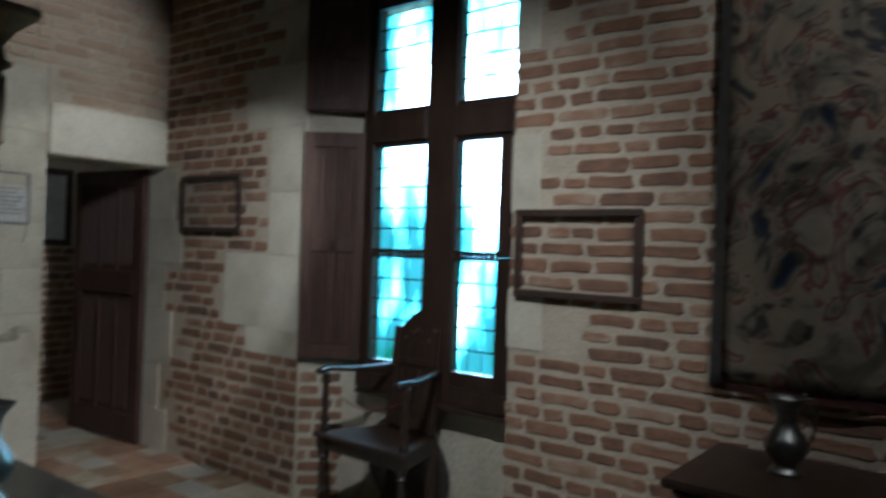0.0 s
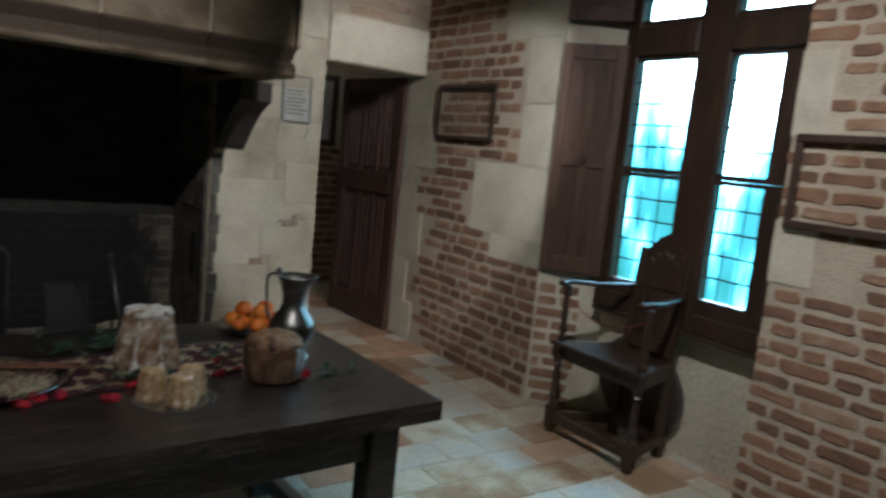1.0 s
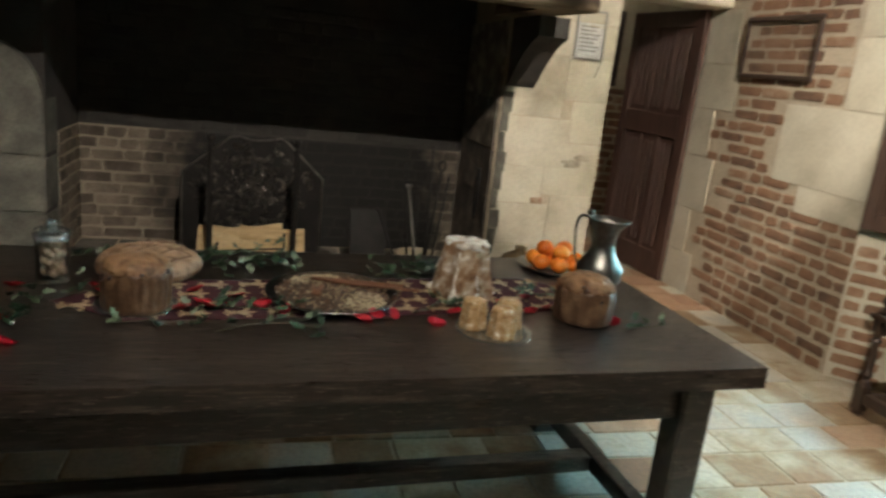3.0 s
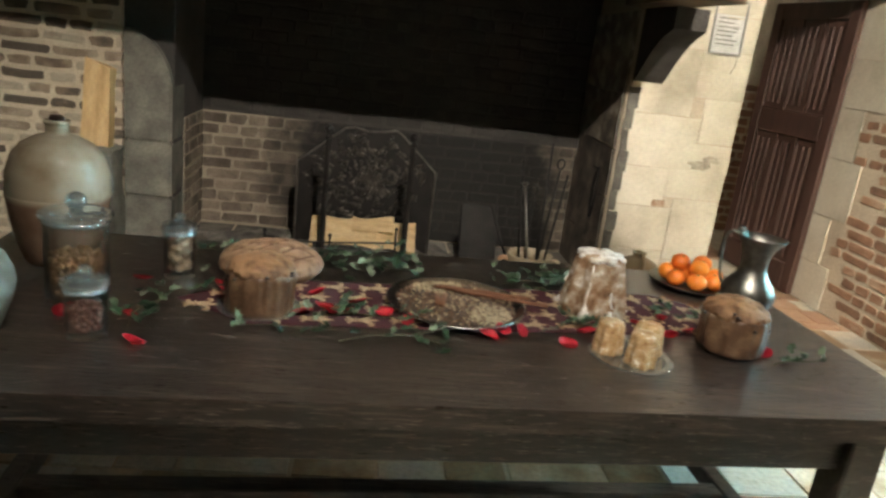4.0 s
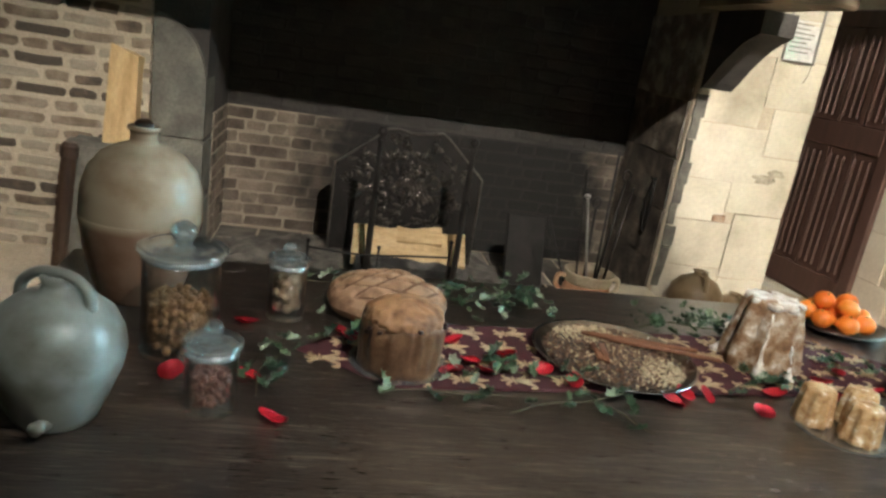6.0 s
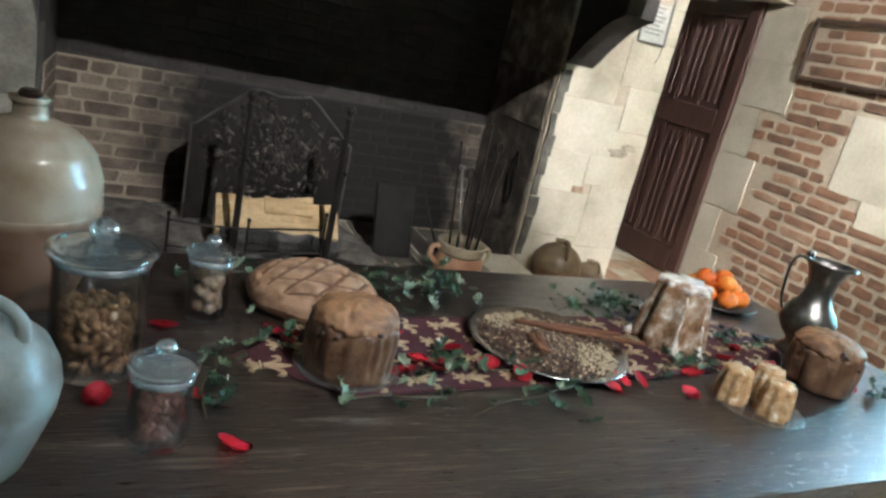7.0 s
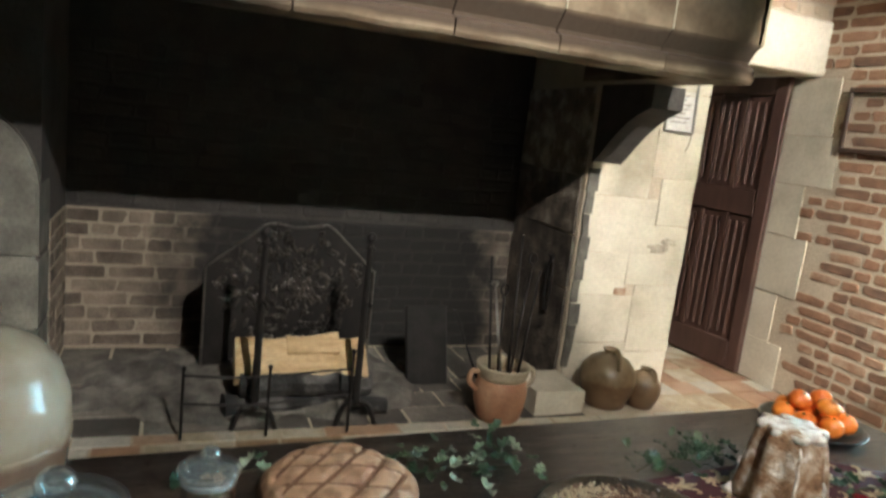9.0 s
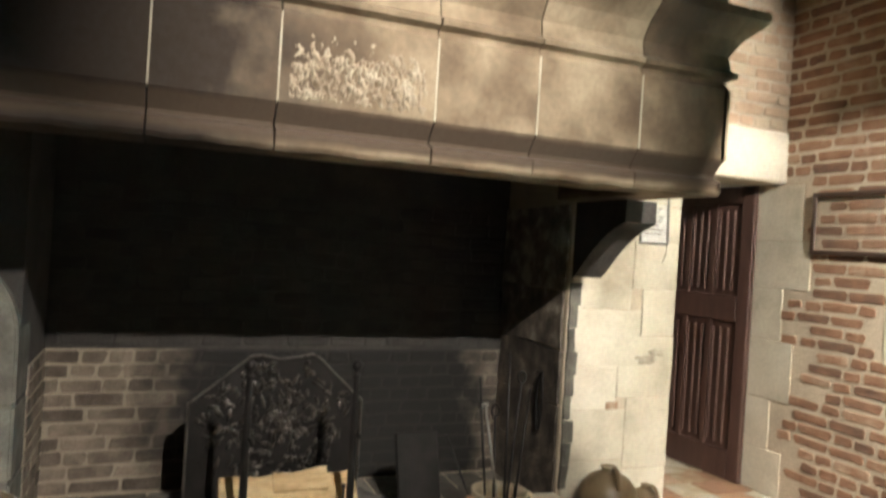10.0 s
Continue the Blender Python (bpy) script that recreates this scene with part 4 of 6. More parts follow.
runner = thing("table_runner", RUN, "burgundy table runner with cream lily pattern", "table runner")


def runner_end(y):
    """How far the cloth reaches along its length at a distance y from its middle line."""
    return RHALF + RTIP * (1 - abs(y) / RWIDE)


def runner_z(x, y):
    return 0.0025 + 0.0016 * noise.noise(Vector((x * 9, y * 12, 0))) + 0.0012 * noise.noise(Vector((x * 25, y * 25, 4)))


bm = bmesh.new()
bmesh.ops.create_grid(bm, x_segments=120, y_segments=24, size=0.5, matrix=Matrix.Diagonal((2, 2 * RWIDE, 1, 1)))
for v in bm.verts:
    v.co.x *= runner_end(v.co.y)
    v.co.z = runner_z(v.co.x, v.co.y)
bmesh.ops.solidify(bm, geom=bm.faces[:], thickness=-0.001)
part("cloth", bm, VELVET, runner, smooth=True)


def ribbon(bm, m_, pts, widths):
    """A flat raised stitch along a curved line."""
    line = curve_points([(x, y, 0) for x, y in pts], 4)
    rails = []
    for i, q in enumerate(line):
        d = (line[min(i + 1, len(line) - 1)] - line[max(i - 1, 0)]).normalized()
        t = i / (len(line) - 1) * (len(widths) - 1)
        k = min(int(t), len(widths) - 2)
        w = widths[k] + (widths[k + 1] - widths[k]) * (t - k)
        side = Vector((-d.y, d.x, 0)) * w
        rails.append([bm.verts.new(m_ @ (q + side + Vector((0, 0, -0.0022)))), bm.verts.new(m_ @ (q + side * 0.85 + Vector((0, 0, 0.0012)))), bm.verts.new(m_ @ (q - side * 0.85 + Vector((0, 0, 0.0012)))), bm.verts.new(m_ @ (q - side + Vector((0, 0, -0.0022))))])
    for p_, q_ in zip(rails, rails[1:]):
        for k in range(3):
            bm.faces.new((p_[k], p_[k + 1], q_[k + 1], q_[k]))


def lily(bm, m_):
    ribbon(bm, m_, [(-0.004, 0), (0.012, 0), (0.028, 0), (0.046, 0)], [0.002, 0.006, 0.0085, 0.001])
    for sgn in (-1, 1):
        ribbon(bm, m_, [(-0.004, sgn * 0.005), (0.012, sgn * 0.010), (0.026, sgn * 0.021), (0.026, sgn * 0.032), (0.015, sgn * 0.033)], [0.002, 0.004, 0.0055, 0.0045, 0.0015])
        ribbon(bm, m_, [(-0.012, sgn * 0.004), (-0.020, sgn * 0.009), (-0.028, sgn * 0.016), (-0.022, sgn * 0.022)], [0.002, 0.0035, 0.003, 0.001])
    ribbon(bm, m_, [(-0.012, 0), (-0.024, 0), (-0.036, 0)], [0.002, 0.005, 0.001])
    ribbon(bm, m_, [(-0.008, -0.016), (-0.008, 0), (-0.008, 0.016)], [0.002, 0.0026, 0.002])


bm = bmesh.new()
rg = random.Random(31)
for i in range(-8, 9):
    for j in range(4):
        x, y = (i + 0.5 * (j % 2)) * 0.122, (j - 1.5) * 0.084
        if abs(x) > runner_end(y) + 0.002:
            continue
        lily(bm, Matrix.Translation((x, y, runner_z(x, y) + 0.0012)) @ Matrix.Rotation(radians(rg.uniform(-5, 5)), 4, "Z") @ Matrix.Diagonal((1.15, 1.12, 1, 1)))
tagged(part("lily_stitching", bm, GOLD, runner), kind="stuff")

# ---- stoneware jugs ----
def glaze(name, low, high, edge, wear, rough=0.32):
    """Two-tone salt glaze: the dip line is part of the pot."""
    m, n, l, p = material(name)
    tc = n.new("ShaderNodeTexCoord")
    sp = n.new("ShaderNodeSeparateXYZ")
    l.new(tc.outputs["Object"], sp.inputs[0])
    nn = n.new("ShaderNodeTexNoise")
    nn.inputs["Scale"].default_value, nn.inputs["Detail"].default_value = 9, 6
    l.new(tc.outputs["Object"], nn.inputs["Vector"])
    ad = n.new("ShaderNodeMath")
    ad.operation = "MULTIPLY_ADD"
    l.new(nn.outputs["Fac"], ad.inputs[0])
    ad.inputs[1].default_value = 0.03
    l.new(sp.outputs["Z"], ad.inputs[2])
    r = ramp(n, [(edge, low), (edge + 0.02, high)])
    l.new(ad.outputs[0], r.inputs["Fac"])
    mx = n.new("ShaderNodeMix")
    mx.data_type, mx.blend_type = "RGBA", "MULTIPLY"
    mx.inputs["Factor"].default_value = 0.7
    w = ramp(n, [(0.36, wear), (0.55, (1, 1, 1))])
    l.new(nn.outputs["Fac"], w.inputs["Fac"])
    l.new(r.outputs[0], mx.inputs[6])
    l.new(w.outputs[0], mx.inputs[7])
    l.new(mx.outputs[2], p.inputs["Base Color"])
    p.inputs["Roughness"].default_value = rough
    b = n.new("ShaderNodeBump")
    b.inputs["Strength"].default_value, b.inputs["Distance"].default_value = 0.28, 0.004
    l.new(nn.outputs["Fac"], b.inputs["Height"])
    l.new(b.outputs[0], p.inputs["Normal"])
    return m


big = thing("stoneware_jar", Matrix.Translation((-1.762, 2.46, TABLE_Z)), "large round stoneware jar, grey-beige above and brown below", "jar")
prof = [(0, 0), (0.092, 0), (0.098, 0.01), (0.115, 0.06), (0.132, 0.13), (0.139, 0.20), (0.1385, 0.203), (0.139, 0.206), (0.136, 0.26), (0.122, 0.31), (0.095, 0.345), (0.06, 0.365), (0.034, 0.373), (0.03, 0.38), (0.03, 0.398), (0.036, 0.404), (0.036, 0.412), (0.022, 0.412), (0.022, 0.38), (0, 0.37)]
prof = [(r0 + (r1 - r0) * k / 4 + (0.0007 * math.sin((z0 + (z1 - z0) * k / 4) * 420) if 0.03 < z0 < 0.36 else 0), z0 + (z1 - z0) * k / 4) for (r0, z0), (r1, z1) in zip(prof, prof[1:]) for k in range(4)] + [prof[-1]]
part("body", lathe(bmesh.new(), prof, 64), glaze("beige_glaze", (0.22, 0.14, 0.095), (0.38, 0.31, 0.22), 0.20, (0.60, 0.52, 0.42), 0.26), big, smooth=True)
bm = bmesh.new()
lathe(bm, [(0, 0.405), (0.021, 0.405), (0.021, 0.42), (0.015, 0.426), (0, 0.427)], 20)
part("stopper", bm, DARKWOOD, big, "dark stopper")
blue = thing("stoneware_jug", Matrix.Translation((-1.745, 1.885, TABLE_Z)) @ Matrix.Rotation(radians(-20), 4, "Z") @ Matrix.Diagonal((1, 1, 0.955, 1)), "blue-grey stoneware jug with loop handle and spout", "jug")
BLUE = glaze("blue_grey_glaze", (0.21, 0.22, 0.19), (0.26, 0.29, 0.27), 0.12, (0.34, 0.27, 0.19), 0.3)
prof = [(0, 0), (0.062, 0), (0.068, 0.008), (0.085, 0.05), (0.104, 0.10), (0.110, 0.135), (0.106, 0.165), (0.092, 0.198), (0.066, 0.222), (0.042, 0.234), (0.024, 0.24), (0.020, 0.252), (0.024, 0.262), (0.018, 0.266), (0, 0.262)]
part("body", lathe(bmesh.new(), prof, 48), BLUE, blue, smooth=True)
bm = bmesh.new()
tube(bm, curve_points([(0.066, 0.0, 0.216), (0.062, 0, 0.246), (0.03, 0, 0.268), (-0.022, 0, 0.268), (-0.06, 0, 0.244), (-0.07, 0, 0.206)]), 0.0095, 12)
part("handle", bm, BLUE, blue, smooth=True)
bm = bmesh.new()
tube(bm, [(0.03, -0.05, 0.024), (0.036, -0.082, 0.030), (0.038, -0.092, 0.032)], [0.012, 0.011, 0.013], 12)
part("spout", bm, BLUE, blue, smooth=True)

# ---- glass jars ----
JAR = glass("jar_glass", (0.96, 0.985, 0.99), 0.03, 1.0, 0.055)
# milk in lids and knobs paints in the brightness of reflected light
LID = glass("lid_glass", (0.93, 0.975, 0.985), 0.04, 1.0, 0.17, 0.03)
KNOB = glass("knob_glass", (0.80, 0.9, 0.92), 0.05, 0.9, 0.34, 0.08)
SEAL = glass("clear_seal", (0.8, 0.88, 0.9), 0.15, 0.4, 0.2, 0.22)


def jar(x, y, r, h, knob, fill, size, mat, count, label, shape=(1, 1, 1), seed=1):
    ob = thing("glass_jar", Matrix.Translation((x, y, TABLE_Z + 0.001)), label, "jar", "glass jars on the table")
    t = 0.0035
    prof = [(0, 0), (r, 0), (r * 1.01, 0.004), (r * 0.98, 0.01), (r * 0.98, h - 0.01), (r * 1.03, h), (r * 1.03, h + 0.002), (r * 0.98 - t, h - 0.002), (r * 0.98 - t, 0.008), (0, 0.007)]
    g = part("body", lathe(bmesh.new(), prof, 48), JAR, ob, smooth=True)
    g.visible_shadow = False
    lid = [(0, h + 0.004), (r * 0.9, h + 0.004), (r * 1.10, h + 0.005), (r * 1.13, h + 0.009), (r * 1.11, h + 0.014), (r * 0.99, h + 0.018), (r * 0.93, h + 0.0145), (r * 0.86, h + 0.015), (r * 0.80, h + 0.0195), (r * 0.70, h + 0.0205), (r * 0.45, h + 0.022), (knob * 0.72, h + 0.0225), (knob * 0.6, h + 0.025)]
    ball = [(0, h + 0.0235), (knob * 0.6, h + 0.0235)] + [(knob * math.sin(a), h + 0.022 + 0.9 * knob * (1 - math.cos(a))) for a in np.linspace(0.7, math.pi, 9)]
    lid_ob = part("lid", lathe(bmesh.new(), lid[:-2] + [(0, h + 0.0225)], 48), LID, ob, smooth=True)
    part("knob", lathe(bmesh.new(), ball, 28), KNOB, lid_ob, smooth=True).visible_shadow = False
    lid_ob.visible_shadow = False
    bm = lathe(bmesh.new(), [(r * 0.99, h - 0.010), (r * 1.012, h - 0.010), (r * 1.012, h + 0.002), (r * 0.99, h + 0.002), (r * 0.99, h - 0.010)], 48)
    part("seal", bm, SEAL, ob, smooth=True)
    bm = bmesh.new()
    rg = random.Random(seed)
    for i in range(count):
        a, q = rg.uniform(0, 6.283), math.sqrt(rg.uniform(0.0, 1)) * (r * 0.98 - t - size * 1.05)
        z = 0.009 + size + (fill - size) * (i / count) + rg.uniform(-0.002, 0.002)
        sc = size * rg.uniform(0.8, 1.15)
        lump(bm, pose(q * math.cos(a), q * math.sin(a), z, rg.uniform(0, 360), rg.uniform(0, 360), rg.uniform(0, 360)) @ Matrix.Diagonal((sc * shape[0], sc * shape[1], sc * shape[2], 1)), i + seed)
    tagged(part("filling", bm, mat, ob, smooth=True), kind="stuff")
    return ob


NUT = surface("nut_shell", [(0.13, 0.065, 0.028), (0.28, 0.16, 0.075), (0.46, 0.30, 0.16)], 0.6, 40, 200, 0.4, 0.002)
DRIED = surface("dried_fruit", [(0.09, 0.035, 0.025), (0.20, 0.08, 0.055), (0.38, 0.23, 0.17)], 0.5, 50, 200, 0.4, 0.002)
ALMOND = surface("pale_nut", [(0.18, 0.11, 0.07), (0.32, 0.23, 0.15), (0.40, 0.32, 0.23)], 0.6, 40, 200, 0.4, 0.002)
jar(-1.607, 2.172, 0.080, 0.212, 0.026, 0.105, 0.0088, NUT, 620, "large lidded glass jar half full of shelled nuts", (1.3, 1, 0.8), 3)
jar(-1.503, 1.940, 0.048, 0.120, 0.0175, 0.064, 0.0068, DRIED, 240, "small lidded glass jar half full of dark dried fruit", (1.3, 1, 0.7), 5)
jar(-1.405, 2.392, 0.047, 0.138, 0.0170, 0.112, 0.0150, ALMOND, 110, "small lidded glass jar full of walnuts", (1.1, 1, 0.9), 7)

# ---- bread and cakes ----
def crust(name, dark, light, edge0, edge1, sugar=None):
    """Baked crust: lighter or sugared towards the top, as baked."""
    m, n, l, p = material(name)
    tc = n.new("ShaderNodeTexCoord")
    sp = n.new("ShaderNodeSeparateXYZ")
    l.new(tc.outputs["Object"], sp.inputs[0])
    nn = n.new("ShaderNodeTexNoise")
    nn.inputs["Scale"].default_value, nn.inputs["Detail"].default_value = 28, 8
    l.new(tc.outputs["Object"], nn.inputs["Vector"])
    ad = n.new("ShaderNodeMath")
    ad.operation = "MULTIPLY_ADD"
    l.new(nn.outputs["Fac"], ad.inputs[0])
    ad.inputs[1].default_value = 0.09
    l.new(sp.outputs["Z"], ad.inputs[2])
    r = ramp(n, [(edge0, dark), (edge1, light)] + ([(edge1 + 0.02, sugar)] if sugar else []))
    l.new(ad.outputs[0], r.inputs["Fac"])
    gr = ramp(n, [(0.33, (0.4, 0.33, 0.28)), (0.55, (1, 1, 1))])
    l.new(nn.outputs["Fac"], gr.inputs["Fac"])
    mx = n.new("ShaderNodeMix")
    mx.data_type, mx.blend_type = "RGBA", "MULTIPLY"
    mx.inputs["Factor"].default_value = 0.8
    l.new(r.outputs[0], mx.inputs[6])
    l.new(gr.outputs[0], mx.inputs[7])
    l.new(mx.outputs[2], p.inputs["Base Color"])
    p.inputs["Roughness"].default_value = 0.65
    b = n.new("ShaderNodeBump")
    b.inputs["Strength"].default_value, b.inputs["Distance"].default_value = 0.6, 0.005
    l.new(nn.outputs["Fac"], b.inputs["Height"])
    l.new(b.outputs[0], p.inputs["Normal"])
    return m


CRUST = crust("bread_crust", (0.15, 0.08, 0.042), (0.34, 0.215, 0.13), 0.035, 0.10)
SLASH = surface("baked_slash", [(0.10, 0.05, 0.025), (0.19, 0.105, 0.055)], 0.85, 30, 120, 0.4, 0.003)
loaf = thing("round_loaf", Matrix.Translation((-1.150, 2.490, TABLE_Z)) @ Matrix.Rotation(radians(20), 4, "Z"), "round country loaf with floury crust and crossed slashes", "bread")
prof = [(0, 0), (0.12, 0), (0.142, 0.006), (0.155, 0.018), (0.159, 0.030), (0.154, 0.045), (0.141, 0.060), (0.120, 0.072), (0.093, 0.081), (0.063, 0.087), (0.033, 0.090), (0, 0.091)]


def loaf_z(x, y):
    q = math.hypot(x, y)
    for (r0, z0), (r1, z1) in zip(prof[4:], prof[5:]):
        if r1 <= q <= r0:
            return z0 + (z1 - z0) * (r0 - q) / (r0 - r1)
    return 0.034


rg = random.Random(12)
cuts_ = []
for dirn in (34, -30):
    for k in range(-2, 3):
        cuts_.append((radians(dirn + rg.uniform(-4, 4)), k * 0.055 + rg.uniform(-0.005, 0.005)))


def slash_depth(x, y):
    d = 0.0
    for an, off in cuts_:
        along = x * math.cos(an) + y * math.sin(an)
        across = -x * math.sin(an) + y * math.cos(an) - off - 1.1 * (along * along - 0.006)
        d = max(d, math.exp(-(across / 0.0075) ** 2))
    return d * max(0.0, min(1.0, (0.148 - math.hypot(x, y)) / 0.02))


bm = bmesh.new()
steps_ = [(r0 + (r1 - r0) * k / 6, z0 + (z1 - z0) * k / 6) for (r0, z0), (r1, z1) in zip(prof[3:], prof[4:]) for k in range(6)]
lathe(bm, prof[:3] + steps_ + [(0, 0.091)], 128)
for v in bm.verts:
    if v.co.z > 0.036:
        v.co.z += 0.004 - 0.011 * slash_depth(v.co.x, v.co.y)
rumple(bm, 12, 0.005)
part("crumb", bm, CRUST, loaf, smooth=True)
for an, off in cuts_:
    half = math.sqrt(0.128 ** 2 - off ** 2)
    pts = []
    for along in np.linspace(-half, half, 17):
        q = off + 1.1 * (along * along - 0.006)
        x, y = along * math.cos(an) - q * math.sin(an), along * math.sin(an) + q * math.cos(an)
        if math.hypot(x, y) < 0.145:
            p_ = Vector((x, y, loaf_z(x, y) - 0.0058))
            pts.append(p_ + Vector(noise.noise_vector(p_ * 12)) * 0.005)
    if len(pts) > 3:
        bm = tube(bmesh.new(), pts, [0.001] + [0.0056] * (len(pts) - 2) + [0.001], 6)
        part("slash", bm, SLASH, loaf, smooth=True)

PAN = crust("panettone_crust", (0.12, 0.06, 0.028), (0.29, 0.165, 0.082), 0.12, 0.19)
PANPAPER = surface("baking_paper", [(0.06, 0.03, 0.017), (0.12, 0.066, 0.036), (0.22, 0.135, 0.075)], 0.4, 22, 90, 0.5, 0.004)
# milk makes the clear dish show, in place of reflections
DISH = glass("dish_glass", (0.9, 0.97, 0.97), 0.03, 0.8, 0.12, 0.05)


def panettone(x, y, r, h, rot, label):
    ob = thing("panettone", Matrix.Translation((x, y, TABLE_Z + 0.008)) @ Matrix.Rotation(radians(rot), 4, "Z"), label, "cake")
    bm = lathe(bmesh.new(), [(0, 0), (r * 0.93, 0), (r * 0.97, 0.005), (r * 0.99, h * 0.2), (r, h * 0.4), (r, h * 0.55), (r * 0.985, h * 0.68), (r * 0.95, h * 0.74), (r * 0.9, h * 0.745), (0, h * 0.745)], 96)
    bmesh.ops.subdivide_edges(bm, edges=bm.edges[:], cuts=1, use_grid_fill=True)
    for v in bm.verts:
        an = math.atan2(v.co.y, v.co.x)
        crease = noise.noise(Vector((math.cos(an) * 5, math.sin(an) * 5, v.co.z * 6 + r * 40))) * 0.006 * min(1.0, v.co.z / 0.03)
        v.co.x += crease * math.cos(an)
        v.co.y += crease * math.sin(an)
    rumple(bm, 34, 0.0035, 9)
    part("paper_case", bm, PANPAPER, ob, smooth=True)
    bm = lathe(bmesh.new(), [(0, h * 0.70), (r * 0.93, h * 0.71), (r * 0.965, h * 0.74), (r * 0.95, h * 0.80), (r * 0.88, h * 0.87), (r * 0.76, h * 0.93), (r * 0.58, h * 0.975), (r * 0.35, h), (0, h * 1.01)], 72)
    bmesh.ops.subdivide_edges(bm, edges=bm.edges[:], cuts=1, use_grid_fill=True)
    rumple(bm, 20, 0.006, 3)
    rumple(bm, 65, 0.005, 5)
    part("domed_top", bm, PAN, ob, smooth=True)
    bm = bmesh.new()
    rg = random.Random(int(r * 1000))
    for k in range(9):
        a = rg.uniform(0, 6.28)
        z = rg.uniform(0.55, 0.9) * h
        lump(bm, Matrix.Translation((r * 0.99 * math.cos(a), r * 0.99 * math.sin(a), z)) @ Matrix.Diagonal((0.007, 0.006, 0.005, 1)), k)
    tagged(part("raisins", bm, surface("raisin", [(0.02, 0.01, 0.008), (0.04, 0.02, 0.015)], 0.5), ob, smooth=True), kind="stuff")
    return ob


def plate(x, y, r, mat, label, z=0.0, rim=0.006, m_extra=None):
    ob = thing("plate", Matrix.Translation((x, y, TABLE_Z + z)) @ (m_extra or Matrix.Identity(4)), label, "plate")
    bm = lathe(bmesh.new(), [(0, 0.0), (r * 0.7, 0.0), (r * 0.78, 0.002), (r, rim + 0.003), (r * 1.005, rim + 0.005), (r * 0.99, rim + 0.006), (r * 0.77, 0.005), (0, 0.0035)], 56)
    part("dish", bm, mat, ob, smooth=True)
    return ob


plate(-1.14, 2.165, 0.11, DISH, "clear glass plate under a panettone", 0.004).children[0].visible_shadow = False
panettone(-1.14, 2.165, 0.093, 0.150, 10, "tall brown panettone with cracked top on a glass plate")
panettone(0.187, 2.12, 0.094, 0.146, 80, "smaller brown panettone with golden crackled top")

SUGARED = surface("sugared_cake", [(0.15, 0.08, 0.038), (0.27, 0.155, 0.08), (0.46, 0.36, 0.26), (0.80, 0.77, 0.72)], 0.85, 26, 140, 0.7, 0.006, clumps=0.42)
SUGAR = surface("icing_sugar", [(0.36, 0.25, 0.16), (0.70, 0.66, 0.60), (0.85, 0.83, 0.80)], 0.9, 40, 120, 0.4, 0.003)
GOLDCAKE = surface("golden_cake", [(0.27, 0.14, 0.055), (0.44, 0.27, 0.12), (0.52, 0.36, 0.19), (0.80, 0.74, 0.62)], 0.75, 55, 150, 0.6, 0.004, clumps=0.45)


def pandoro(name, x, y, r0, r1, h, rot, mat, label, lobes=8, top_sugar=True, z=0.0):
    ob = thing(name, Matrix.Translation((x, y, TABLE_Z + z)) @ Matrix.Rotation(radians(rot), 4, "Z"), label, "cake")
    ps = [(0, 0), (r0 * 0.96, 0), (r0, 0.006), (r0 * 0.93 + r1 * 0.07, h * 0.2), (r0 * 0.45 + r1 * 0.55, h * 0.6), (r1 * 1.02, h * 0.92), (r1 * 0.93, h), (r1 * 0.4, h * 1.005), (0, h * 1.005)]
    bm = lathe(bmesh.new(), ps, 96, None, lobes, 0.075)
    rumple(bm, 22, 0.004 * r0 / 0.1)
    part("cake", bm, mat, ob, smooth=True)
    if top_sugar:
        bm = lathe(bmesh.new(), [(0, h * 1.005 + 0.001), (r1 * 0.7, h * 1.0 + 0.002), (r1 * 0.98, h * 0.985 + 0.003), (r1 * 1.03, h * 0.93), (r1 * 0.9, h * 0.9), (0, h * 0.95)], 96, None, lobes, 0.12)
        rumple(bm, 25, 0.005)
        part("sugar_cap", bm, SUGAR, ob, smooth=True)
        for k in range(lobes):
            a = 2 * math.pi * k / lobes
            bm = bmesh.new()
            if k % 3 == 1:
                bm.free()
                continue
            pts = [((r0 + (r1 - r0) * s) * 1.065 * math.cos(a), (r0 + (r1 - r0) * s) * 1.1 * math.sin(a), h * s) for s in np.linspace(0.02, 0.5 + 0.2 * (k % 3), 8)]
            tube(bm, pts, [0.018, 0.012, 0.006, 0.004, 0.003, 0.004, 0.003, 0.002], 8)
            rumple(bm, 45, 0.010, k)
            part("sugar_ridge", bm, SUGAR, ob, smooth=True)
    return ob


pandoro("pandoro", -0.150, 2.350, 0.099, 0.068, 0.190, 12, SUGARED, "star-shaped pandoro dusted with icing sugar")
plate(-0.145, 2.01, 0.112, DISH, "small clear glass plate with mini cakes", 0.0).children[0].visible_shadow = False
for x, y, rot in ((-0.200, 2.045, 5), (-0.092, 2.045, 20), (-0.135, 1.972, 40)):
    tagged(pandoro("mini_cake", x, y, 0.041, 0.033, 0.086, rot, GOLDCAKE, "small golden fluted cake on a glass plate", 8, False, 0.0045), group="mini cakes")

